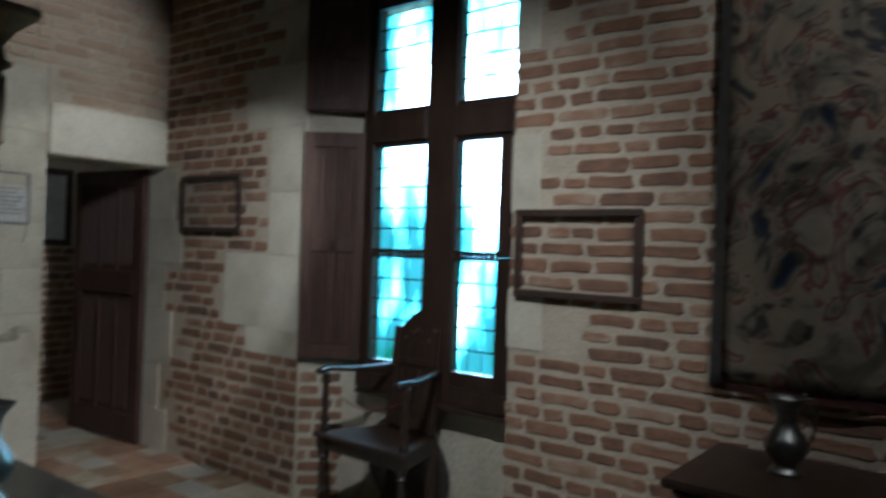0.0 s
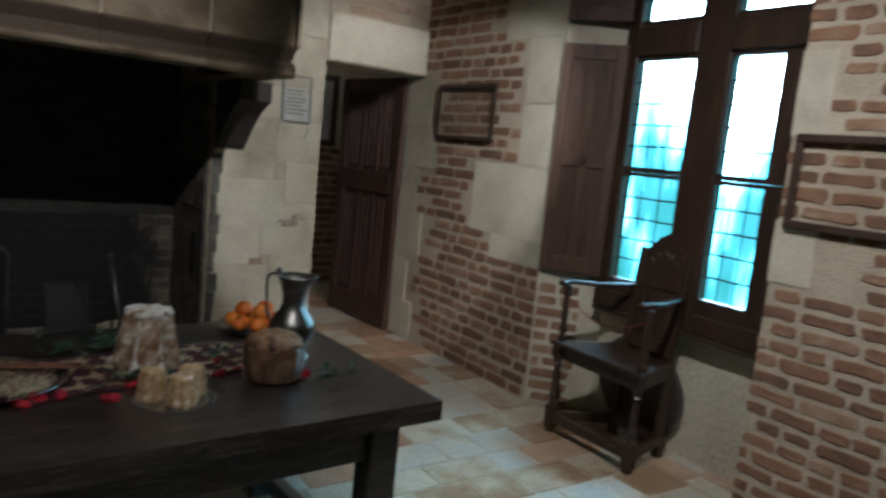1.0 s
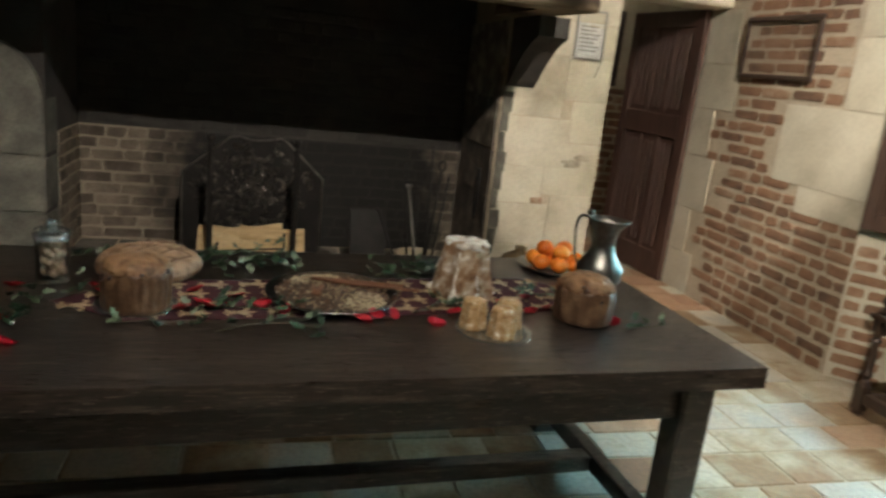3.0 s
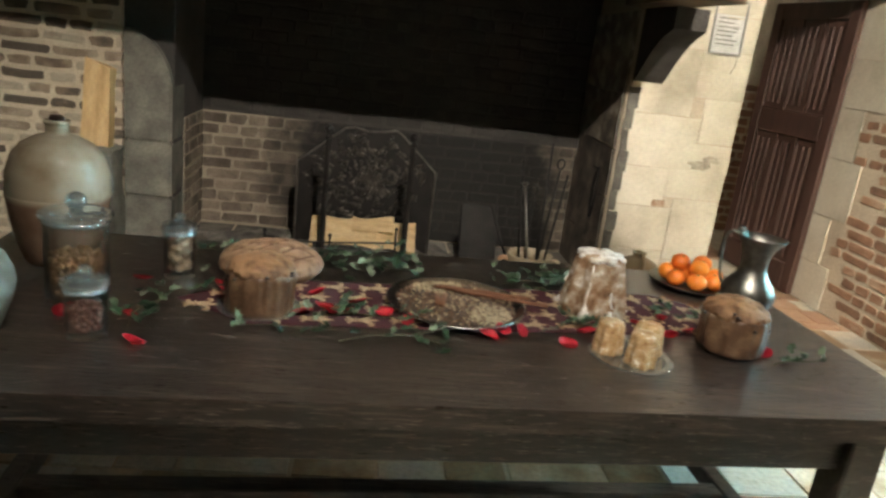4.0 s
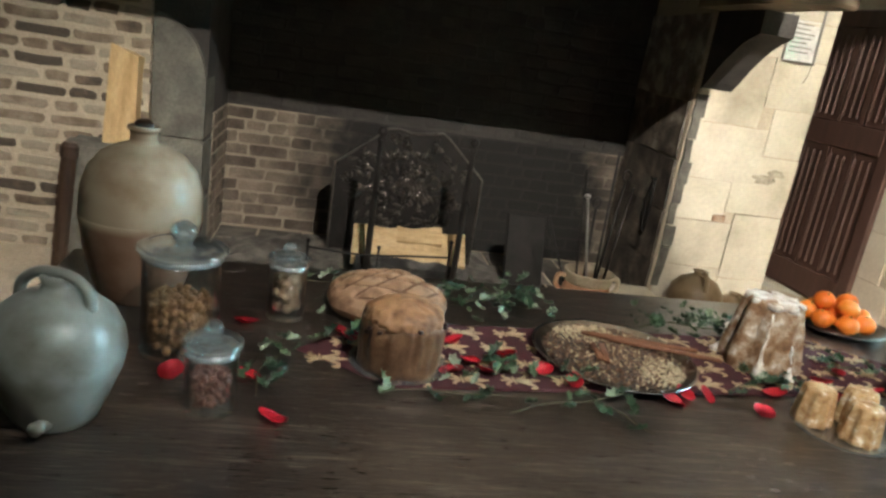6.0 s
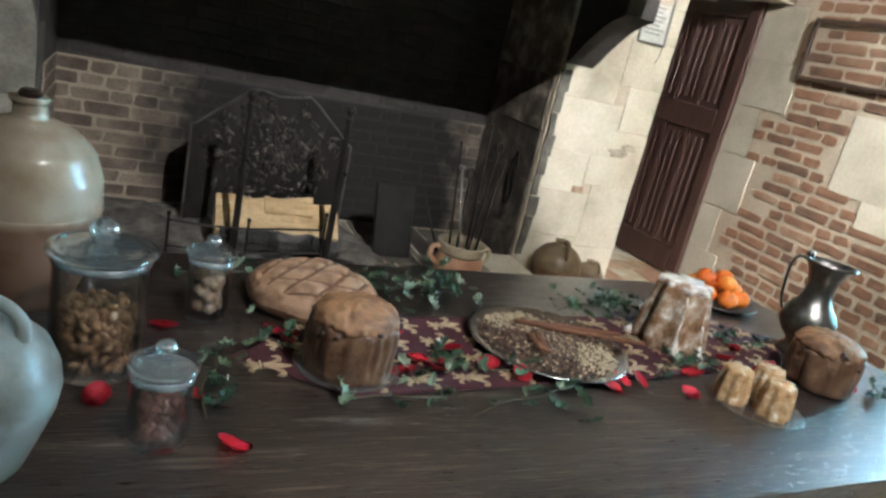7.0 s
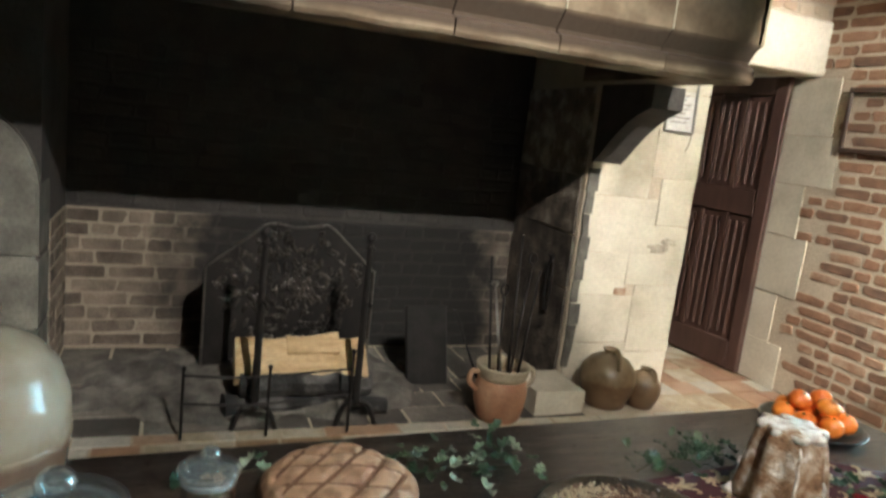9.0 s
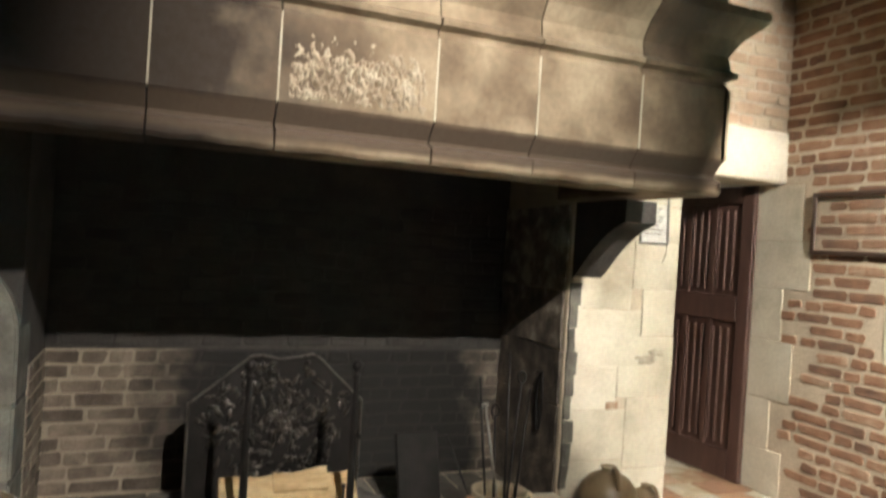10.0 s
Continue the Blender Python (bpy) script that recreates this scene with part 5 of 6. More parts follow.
# ---- tray of grains with cinnamon ----
TRAY = Matrix.Translation((-0.588, 2.288, TABLE_Z + 0.004))
tray = thing("pewter_tray", TRAY, "round pewter tray heaped with grains and spices", "tray")
bm = lathe(bmesh.new(), [(0, 0), (0.15, 0), (0.165, 0.004), (0.2, 0.016), (0.207, 0.018), (0.207, 0.021), (0.198, 0.02), (0.163, 0.008), (0, 0.005)], 64)
part("dish", bm, surface("bright_pewter", [(0.55, 0.57, 0.60), (0.70, 0.72, 0.75)], 0.22, 8, 50, 0.1, 0.001, metal=1.0), tray, smooth=True)
GRAINS = [surface("brown_grain", [(0.055, 0.028, 0.018), (0.13, 0.07, 0.04), (0.30, 0.21, 0.13)], 0.7, 120, 400, 0.2, 0.001), surface("pale_oats", [(0.38, 0.30, 0.18), (0.52, 0.44, 0.30)], 0.8, 200, 400, 0.2, 0.001), surface("spice_seed", [(0.03, 0.02, 0.015), (0.075, 0.05, 0.034)], 0.6, 120, 400, 0.2, 0.001)]
rg = random.Random(9)
for which, (gm, cnt, centre, sd) in enumerate(zip(GRAINS, (2600, 1700, 1100), ((0, 0), (0.05, 0.03), (-0.02, -0.03)), (0.095, 0.0, 0.08))):
    bm = bmesh.new()
    verts, faces = [], []
    for i in range(cnt):
        if which == 1:
            cx, cy, sd_ = ((0.09, -0.10, 0.033), (-0.05, 0.11, 0.036), (0.0, 0.0, 0.09))[i % 3]
            x, y = rg.gauss(cx, sd_), rg.gauss(cy, sd_)
        else:
            x, y = rg.gauss(centre[0], sd), rg.gauss(centre[1], sd)
        q = math.hypot(x, y)
        if q > 0.175:
            continue
        z = 0.012 + 0.012 * (1 - (q / 0.18) ** 2) + rg.uniform(0, 0.005)
        mm = pose(x, y, z, rg.uniform(-50, 50), rg.uniform(-50, 50), rg.uniform(0, 360)) @ Matrix.Diagonal((rg.uniform(0.004, 0.012), rg.uniform(0.003, 0.0055), 0.0026, 1))
        b0 = len(verts)
        verts += [mm @ Vector(c) for c in ((1, 0, 0), (-1, 0, 0), (0, 1, 0), (0, -1, 0), (0, 0, 1), (0, 0, -1))]
        faces += [[b0 + j for j in f] for f in ((0, 2, 4), (2, 1, 4), (1, 3, 4), (3, 0, 4), (2, 0, 5), (1, 2, 5), (3, 1, 5), (0, 3, 5))]
    me = bpy.data.meshes.new("grain_scatter")
    me.from_pydata([tuple(v) for v in verts], [], faces)
    me.materials.append(gm)
    ob = new("grain_scatter", me)
    ob.parent = tray
    tagged(ob, kind="stuff")
bm = lathe(bmesh.new(), [(0, 0.008), (0.168, 0.009), (0.14, 0.018), (0.08, 0.023), (0, 0.025)], 48)
rumple(bm, 30, 0.003)
tagged(part("spice_bed", bm, GRAINS[2], tray), kind="stuff")
CINN = surface("cinnamon_bark", [(0.12, 0.05, 0.025), (0.22, 0.10, 0.05)], 0.7, 12, 90, 0.4, 0.002, stretch=(1, 6, 6))
for x, y, ln, rot, rise in ((0.09, 0.045, 0.28, -14, 6), (0.135, 0.005, 0.28, -18, 5), (0.04, 0.04, 0.22, -20, 4), (-0.045, -0.045, 0.095, 78, 8), (-0.062, -0.04, 0.085, 86, 3)):
    mm = TRAY @ pose(x, y, 0.036, 0, -rise * 0.2, rot)
    ob = thing("cinnamon_stick", mm, "rolled brown cinnamon stick on the tray", "spice", "cinnamon sticks")
    for s in (-1, 1):
        bm = bmesh.new()
        tube(bm, [(-ln / 2, s * 0.0034, 0), (0, s * 0.0034, 0.001), (ln / 2, s * 0.0034, 0)], 0.0042, 9)
        part("roll", bm, CINN, ob, smooth=True)

# ---- oranges ----
bowl = plate(0.335, 2.70, 0.15, PEWTER, "shallow pewter dish heaped with small oranges", 0.0, 0.014)
m, n, l, p = material("orange_peel")
p.inputs["Base Color"].default_value = (0.80, 0.17, 0.015, 1)
p.inputs["Roughness"].default_value = 0.42
nn = n.new("ShaderNodeTexNoise")
nn.inputs["Scale"].default_value = 220
bb = n.new("ShaderNodeBump")
bb.inputs["Strength"].default_value, bb.inputs["Distance"].default_value = 0.25, 0.001
l.new(nn.outputs["Fac"], bb.inputs["Height"])
l.new(bb.outputs[0], p.inputs["Normal"])
hs = n.new("ShaderNodeObjectInfo")
cr = ramp(n, [(0, (0.78, 0.16, 0.015)), (1, (0.92, 0.31, 0.035))])
l.new(hs.outputs["Random"], cr.inputs["Fac"])
l.new(cr.outputs[0], p.inputs["Base Color"])
ORANGE = m
spots_ = [(0.085 * math.cos(a), 0.085 * math.sin(a), 0.040) for a in np.linspace(0, 2 * math.pi, 8)[:-1]] + [(0, 0, 0.038), (0.042, 0.02, 0.082), (-0.042, 0.02, 0.082), (0.0, -0.045, 0.081)]
om = None
for k, (x, y, z) in enumerate(spots_):
    if om is None:
        bm = bmesh.new()
        bmesh.ops.create_uvsphere(bm, u_segments=24, v_segments=14, radius=0.034)
        bmesh.ops.scale(bm, vec=(1, 1, 0.88), verts=bm.verts)
        om = mesh_of(bm, "orange", ORANGE, True)
        bm = lathe(bmesh.new(), [(0, 0.0295), (0.004, 0.0298), (0.003, 0.032), (0, 0.032)], 8)
        sm = mesh_of(bm, "stem_end", surface("green_stem", [(0.06, 0.09, 0.02), (0.1, 0.12, 0.03)], 0.7))
    ob = new("orange", om)
    ob.matrix_world = pose(0.335 + x, 2.70 + y, TABLE_Z + z - 0.002, k * 37 % 50 - 25, k * 53 % 60 - 30, k * 71)
    tagged(ob, "small bright orange heaped in a pewter dish", "fruit", "oranges in the dish")
    st = new("stem_end", sm)
    st.parent = ob

# ---- rose petals and sprigs ----
m, n, l, p = material("rose_petal")
p.inputs["Roughness"].default_value = 0.55
hs = n.new("ShaderNodeObjectInfo")
cr = ramp(n, [(0, (0.34, 0.008, 0.02)), (1, (0.62, 0.02, 0.045))])
l.new(hs.outputs["Random"], cr.inputs["Fac"])
l.new(cr.outputs[0], p.inputs["Base Color"])
p.inputs["Subsurface Weight"].default_value = 0.0
PETAL = m


def petal_mesh(seed):
    rg = random.Random(seed)
    bm = bmesh.new()
    c = bm.verts.new((0, 0, 0.003))
    rings = []
    for q in (0.35, 0.7, 1.0):
        ring = []
        for k in range(14):
            a = 2 * math.pi * k / 14
            r = 0.026 * q * (0.75 + 0.35 * math.cos(a / 2) ** 2 + 0.06 * noise.noise(Vector((math.cos(a) * 2, math.sin(a) * 2, seed))))
            ring.append(bm.verts.new((r * math.cos(a), r * math.sin(a) * 0.85, 0.003 + 0.014 * q ** 2 * (0.5 + 0.5 * math.sin(a * 1.0 + seed)) + 0.004 * noise.noise(Vector((a, q, seed))))))
        rings.append(ring)
    for k in range(14):
        bm.faces.new((c, rings[0][k], rings[0][(k + 1) % 14]))
        for a_, b_ in zip(rings, rings[1:]):
            bm.faces.new((a_[k], b_[k], b_[(k + 1) % 14], a_[(k + 1) % 14]))
    bmesh.ops.solidify(bm, geom=bm.faces[:], thickness=0.0008)
    return mesh_of(bm, "rose_petal", PETAL, True)


petals = [petal_mesh(s) for s in range(5)]
PETALS = [(-0.310, 2.066), (-0.424, 2.105), (-0.514, 2.085), (-0.472, 2.12), (-1.391, 1.911), (-1.60, 2.05), (-1.44, 2.06), (-0.905, 2.175), (-0.945, 2.155), (-0.975, 2.20), (-1.265, 2.305), (-1.235, 2.295), (-1.25, 2.275), (-1.495, 2.33), (0.03, 2.16), (-0.03, 2.24), (0.06, 2.31), (-0.88, 2.25), (-1.0, 2.30), (-0.22, 2.15), (0.10, 2.21), (-0.06, 2.15), (-1.03, 2.14), (0.28, 2.09), (-0.80, 2.18), (-0.74, 2.14)]
for k, (x, y) in enumerate(PETALS):
    ob = new("rose_petal", petals[k % 5])
    on_cloth = 2.1 < y < 2.45 and x > -1.36
    ob.matrix_world = pose(x, y, TABLE_Z + (0.006 if on_cloth else 0.0), 8 * math.sin(k * 3), 8 * math.cos(k * 2), k * 83) @ Matrix.Diagonal((1.22, 0.95 + 0.2 * math.sin(k * 5), 1.2, 1))
    tagged(ob, "curled red rose petal lying on the table", "petal", "rose petals")

m, n, l, p = material("holly_leaf")
hs = n.new("ShaderNodeObjectInfo")
cr = ramp(n, [(0, (0.018, 0.038, 0.022)), (0.55, (0.038, 0.075, 0.04)), (0.85, (0.10, 0.15, 0.085)), (1, (0.24, 0.30, 0.22))])
l.new(hs.outputs["Random"], cr.inputs["Fac"])
l.new(cr.outputs[0], p.inputs["Base Color"])
p.inputs["Roughness"].default_value = 0.28
LEAF = m
STEM = surface("twig", [(0.05, 0.045, 0.025), (0.10, 0.10, 0.05)], 0.7)


def leaf_mesh(seed):
    """A holly leaf: midrib, deep bays between spines that lift and curl."""
    bm = bmesh.new()
    rim, n_ = [], 28
    for k in range(n_):
        t = 2 * math.pi * k / n_
        spine = (1.0, 0.72, 0.58, 0.72)[k % 4] if 0 < k < n_ else 1.0
        wide = 0.0165 * (1 + 0.15 * math.sin(seed * 3 + t))
        lift = 0.007 * (k % 4 == 0) + 0.003 * math.sin(2 * t + seed)
        rim.append(Vector((0.024 + 0.024 * math.cos(t) * (1.0 if k % 4 == 0 else 0.97), wide * math.sin(t) * spine, lift)))
    mid = [bm.verts.new((x, 0, -0.003 + 0.004 * math.sin(x * 70 + seed))) for x in np.linspace(0.048, 0.0, n_ // 2 + 1)]
    vs = [bm.verts.new(v) for v in rim]
    for k in range(n_ // 2):
        bm.faces.new((mid[k], vs[k], vs[k + 1], mid[k + 1]))
        bm.faces.new((mid[k], mid[k + 1], vs[(n_ - k - 1) % n_], vs[(n_ - k) % n_]))
    bmesh.ops.remove_doubles(bm, verts=bm.verts, dist=1e-5)
    bmesh.ops.solidify(bm, geom=bm.faces[:], thickness=0.0007)
    return mesh_of(bm, "leaf", LEAF, False)


leaves = [leaf_mesh(s) for s in range(5)]


def sprig(x, y, rot, length, count, spread, label, seed, rise=0.02):
    ob = thing("holly_sprig", Matrix.Translation((x, y, TABLE_Z)) @ Matrix.Rotation(radians(rot), 4, "Z"), label, "sprig", "green sprigs")
    rg = random.Random(seed)
    pts = curve_points([(0, 0, 0.006), (length * 0.35, spread * 0.2, 0.006 + rise * 0.6), (length * 0.7, -spread * 0.15, 0.006 + rise * 0.5), (length, 0, 0.008)])
    bm = bmesh.new()
    tube(bm, pts, 0.0016, 6)
    part("twig", bm, STEM, ob)
    for k in range(count):
        q = pts[min(len(pts) - 1, int(rg.uniform(0.05, 1) * len(pts)))]
        off = Vector((rg.gauss(0, spread * 0.3), rg.gauss(0, spread * 0.5), abs(rg.gauss(0, rise))))
        lf = new("leaf", leaves[rg.randrange(5)])
        s = rg.uniform(0.5, 1.0)
        lf.matrix_world = pose(*(q + off + Vector((0, 0, 0.006))), rg.uniform(-35, 35), rg.uniform(-45, 20), rg.uniform(0, 360)) @ Matrix.Diagonal((s, s, s, 1))
        lf.parent = ob
    return ob


sprig(-0.96, 2.56, 6, 0.27, 50, 0.10, "bushy green holly sprig at the back of the table", 1, 0.022)
sprig(-0.42, 2.52, 8, 0.27, 44, 0.08, "bushy green holly sprig beside the pandoro", 2, 0.02)
sprig(-0.92, 1.985, 21, 0.27, 9, 0.04, "long bare twig with a few pale leaves", 3, 0.008)
sprig(-0.70, 2.045, -58, 0.13, 3, 0.02, "short bare twig beside the tray", 10, 0.006)
sprig(-1.425, 1.985, 84, 0.24, 20, 0.07, "holly sprig between the glass jars", 4, 0.015)
sprig(-1.17, 2.045, 2, 0.24, 8, 0.025, "small scattered leaves before the panettone", 5, 0.004)
sprig(-0.34, 2.16, 20, 0.24, 18, 0.05, "green leaves at the foot of the pandoro", 6, 0.012)
sprig(0.27, 2.02, 15, 0.20, 9, 0.03, "dry pale sprig near the table corner", 7, 0.008)
sprig(-1.0, 2.13, 10, 0.32, 18, 0.07, "loose leaves scattered over the runner", 8, 0.006)
sprig(-1.45, 2.62, 10, 0.16, 7, 0.04, "few green leaves behind the glass jars", 9, 0.008)
sprig(-1.33, 2.24, 30, 0.10, 7, 0.04, "leaves round a rose at the end of the runner", 11, 0.012)
sprig(0.05, 2.33, 10, 0.20, 10, 0.04, "loose leaves behind the small panettone", 12, 0.008)
# ---- in and round the hearth ----
fireback = thing("fireback", Matrix.Identity(4), "large black cast-iron fireback with worn relief and pointed top", "fireback")
FBY = 5.08
bm = bmesh.new()
outline = [(-1.31, 0.02), (-0.39, 0.02), (-0.39, 0.62), (-0.64, 0.855), (-0.68, 0.878), (-0.76, 0.862), (-0.86, 0.852), (-0.95, 0.872), (-1.01, 0.865), (-1.31, 0.62)]
prism(bm, outline, FBY, FBY + 0.04, None)
part("plate", bm, IRON, fireback)
bm = bmesh.new()
tube(bm, [(x, FBY - 0.004, z) for x, z in outline[1:]] + [(-1.31, FBY - 0.002, 0.02)], 0.008, 8)
part("rim", bm, surface("worn_iron", [(0.10, 0.092, 0.084), (0.28, 0.255, 0.23)], 0.32, 12, 70, 0.3, 0.002, metal=0.8), fireback)
bm = bmesh.new()
rg = random.Random(4)
for k in range(330):
    a, q = rg.uniform(0, 6.283), rg.uniform(0, 1)
    x, z = -0.85 + 0.40 * q * math.cos(a), 0.52 + 0.34 * q * math.sin(a)
    if z > 0.83 - max(0, abs(x + 0.85) - 0.15) * 0.8:
        continue
    lump(bm, pose(x, FBY - 0.002, z, 0, rg.uniform(0, 360), 0) @ Matrix.Diagonal((rg.uniform(0.012, 0.045), 0.014, rg.uniform(0.008, 0.018), 1)), k)
tagged(part("worn_relief", bm, surface("rubbed_iron", [(0.02, 0.018, 0.016), (0.07, 0.06, 0.052), (0.26, 0.23, 0.20)], 0.3, 14, 70, 0.5, 0.003, metal=0.7), fireback, smooth=True), kind="stuff")


def andiron(x):
    ob = thing("andiron", Matrix.Translation((x, 4.42, 0)), "tall black wrought-iron firedog with ball top", "firedog", "firedogs")
    bm = bmesh.new()
    tube(bm, [(0, 0, 0.10), (0, 0, 0.5), (0, 0, 0.92)], [0.019, 0.017, 0.013], 8)
    part("upright", bm, IRON, ob)
    bm = bmesh.new()
    bmesh.ops.create_icosphere(bm, subdivisions=2, radius=0.026, matrix=Matrix.Translation((0, 0, 0.935)))
    lathe(bm, [(0.013, 0.88), (0.024, 0.885), (0.013, 0.90)], 12)
    part("finial", bm, IRON, ob, smooth=True)
    for s in (-1, 1):
        bm = bmesh.new()
        tube(bm, curve_points([(0, 0, 0.12), (s * 0.06, -0.01, 0.10), (s * 0.10, -0.02, 0.0)]), 0.013, 8)
        part("foot", bm, IRON, ob)
    bm = bmesh.new()
    tube(bm, [(0, 0, 0.12), (0, 0.3, 0.11), (0, 0.52, 0.11), (0, 0.53, 0.0)], 0.014, 8)
    part("log_bar", bm, IRON, ob)
    bm = bmesh.new()
    tube(bm, curve_points([(0, 0, 0.62), (0.02, -0.05, 0.61), (0.0, -0.07, 0.64)]), 0.006, 6)
    part("hook", bm, IRON, ob)
    return ob


andiron(-1.09), andiron(-0.605)
guard = thing("fire_guard", Matrix.Translation((-1.04, 4.33, 0)), "low rusty iron fender of thin rods before the fire", "fender")
for x in (-0.37, 0.0, 0.38):
    bm = bmesh.new()
    tube(bm, [(x, 0, 0), (x, 0, 0.40 if x > 0 else 0.33)], 0.007, 8)
    bmesh.ops.create_icosphere(bm, subdivisions=1, radius=0.013, matrix=Matrix.Translation((x, 0, 0.405 if x > 0 else 0.335)))
    part("post", bm, IRON, guard)
for z in (0.30, 0.17):
    bm = bmesh.new()
    tube(bm, curve_points([(-0.37, 0, z), (-0.1, -0.004, z - 0.012), (0.2, 0.004, z + 0.006), (0.38, 0, z + 0.02)]), 0.006, 8)
    part("rod", bm, IRON, guard)

SPLIT = surface("split_wood", [(0.36, 0.24, 0.11), (0.52, 0.37, 0.19), (0.60, 0.46, 0.27)], 0.8, 5, 30, 0.5, 0.004, stretch=(1, 6, 6), grime=0.4)
CHAR = surface("charred_wood", [(0.008, 0.008, 0.008), (0.03, 0.028, 0.026), (0.16, 0.15, 0.14)], 0.9, 8, 60, 0.8, 0.008)
ASH = surface("ash", [(0.05, 0.045, 0.04), (0.13, 0.118, 0.10), (0.25, 0.225, 0.19)], 1.0, 9, 70, 0.6, 0.008)


def split_log(name, a, b, r, mat_face, label, seed, cut=True):
    a, b = Vector(a), Vector(b)
    ob = thing(name, Matrix.Translation(a), label, "log", "fire logs")
    d = b - a
    turn = d.to_track_quat("X", "Z").to_matrix().to_4x4()
    bm = bmesh.new()
    prof = [(math.cos(t), math.sin(t)) for t in np.linspace(math.radians(200 if cut else 0), math.radians(340 + 90 if cut else 350), 12)]
    rings = []
    for k in range(9):
        x = d.length * k / 8
        rings.append([bm.verts.new(turn @ Vector((x, r * c * (1 + 0.38 * noise.noise(Vector((x * 7, c * 3, seed)))), r * s * (1 + 0.42 * noise.noise(Vector((x * 6, s * 3, seed + 5))))))) for c, s in prof])
    for p_, q_ in zip(rings, rings[1:]):
        for k in range(len(prof)):
            bm.faces.new((p_[k], p_[(k + 1) % len(prof)], q_[(k + 1) % len(prof)], q_[k]))
    bm.faces.new(rings[0][::-1]), bm.faces.new(rings[-1])
    part("wood", bm, mat_face, ob)
    return ob


split_log("split_log", (-1.17, 4.66, 0.235), (-0.52, 4.64, 0.25), 0.115, SPLIT, "pale split log lying on the firedogs", 1)
split_log("split_log", (-0.92, 4.67, 0.315), (-0.66, 4.66, 0.325), 0.055, SPLIT, "short split log with a raised pale face on the fire", 6)
split_log("charred_log", (-1.15, 4.56, 0.16), (-0.50, 4.58, 0.15), 0.06, CHAR, "charred log under the fresh one", 2, False)
split_log("charred_log", (-1.22, 4.55, 0.06), (-0.62, 4.66, 0.055), 0.06, CHAR, "charred log lying in the ash", 3, False)
split_log("charred_log", (-0.62, 4.52, 0.05), (-0.42, 4.50, 0.06), 0.04, CHAR, "short burnt branch beside the fire", 4, False)
bm = bmesh.new()
bmesh.ops.create_grid(bm, x_segments=90, y_segments=46, size=0.5, matrix=Matrix.Translation((-0.95, 4.93, 0)) @ Matrix.Diagonal((2.1, 1.2, 1, 1)))
for v in bm.verts:
    q = max(0, 1 - ((v.co.x + 1.0) / 1.0) ** 2 - ((v.co.y - 5.0) / 0.55) ** 2 + 0.5 * noise.noise(Vector((v.co.x * 4, v.co.y * 4, 0))))
    v.co.z = -0.012 + 0.022 * min(q * 6, 1) + 0.075 * q + 0.035 * min(q * 4, 1) * noise.noise(Vector((v.co.x * 11, v.co.y * 11, 3)))
tagged(part("ash_bed", bm, ASH, None, smooth=True), "grey heap of wood ash on the hearth floor", "ash", kind="stuff")
bm = bmesh.new()
box(bm, -0.13, 0.13, -0.012, 0.012, 0.0, 0.46)
soften(bm, 0.006)
tagged(part("iron_plate", bm, IRON), "black iron plate leaning in the hearth", "iron plate").matrix_world = pose(-0.06, 4.9, 0.0, -16, 0, 4)

# pot with fire irons
CLAY = surface("terracotta_pot", [(0.22, 0.10, 0.05), (0.34, 0.17, 0.09), (0.42, 0.28, 0.17)], 0.7, 6, 70, 0.4, 0.003)
SLIP = surface("pale_slip", [(0.32, 0.26, 0.17), (0.44, 0.37, 0.26)], 0.6, 8, 70, 0.3, 0.002)
pot = thing("clay_pot", Matrix.Translation((0.175, 4.42, 0)), "two-handled terracotta pot with pale rim holding fire irons", "pot")
part("body", lathe(bmesh.new(), [(0, 0), (0.10, 0), (0.118, 0.02), (0.138, 0.10), (0.142, 0.16), (0.130, 0.225), (0.124, 0.235), (0.11, 0.235), (0.118, 0.16), (0.11, 0.05), (0, 0.03)], 40), CLAY, pot, smooth=True)
part("rim", lathe(bmesh.new(), [(0.126, 0.232), (0.134, 0.25), (0.142, 0.29), (0.146, 0.30), (0.136, 0.302), (0.122, 0.27), (0.116, 0.234), (0.126, 0.232)], 40), SLIP, pot, smooth=True)
for s in (-1, 1):
    bm = bmesh.new()
    tube(bm, curve_points([(s * 0.13, 0, 0.262), (s * 0.175, 0, 0.265), (s * 0.185, 0, 0.21), (s * 0.140, 0, 0.165)]), 0.014, 10)
    part("handle", bm, SLIP if s > 0 else CLAY, pot, smooth=True)
STEEL = surface("rubbed_steel", [(0.25, 0.24, 0.22), (0.4, 0.38, 0.35)], 0.35, 10, 60, 0.2, 0.001, metal=1.0)
TOOLS = [((0.02, -0.03), (-0.085, 0.05), 0.72, STEEL, True), ((-0.04, 0.03), (-0.11, 0.08), 0.86, IRON, False), ((0.05, 0.03), (0.06, 0.09), 0.98, IRON, False), ((0.03, 0.0), (0.12, 0.06), 0.83, IRON, True), ((-0.02, 0.0), (-0.02, 0.06), 0.66, IRON, True), ((0.06, -0.02), (0.17, 0.05), 0.80, IRON, False), ((-0.06, 0.0), (-0.25, 0.15), 0.55, IRON, False)]
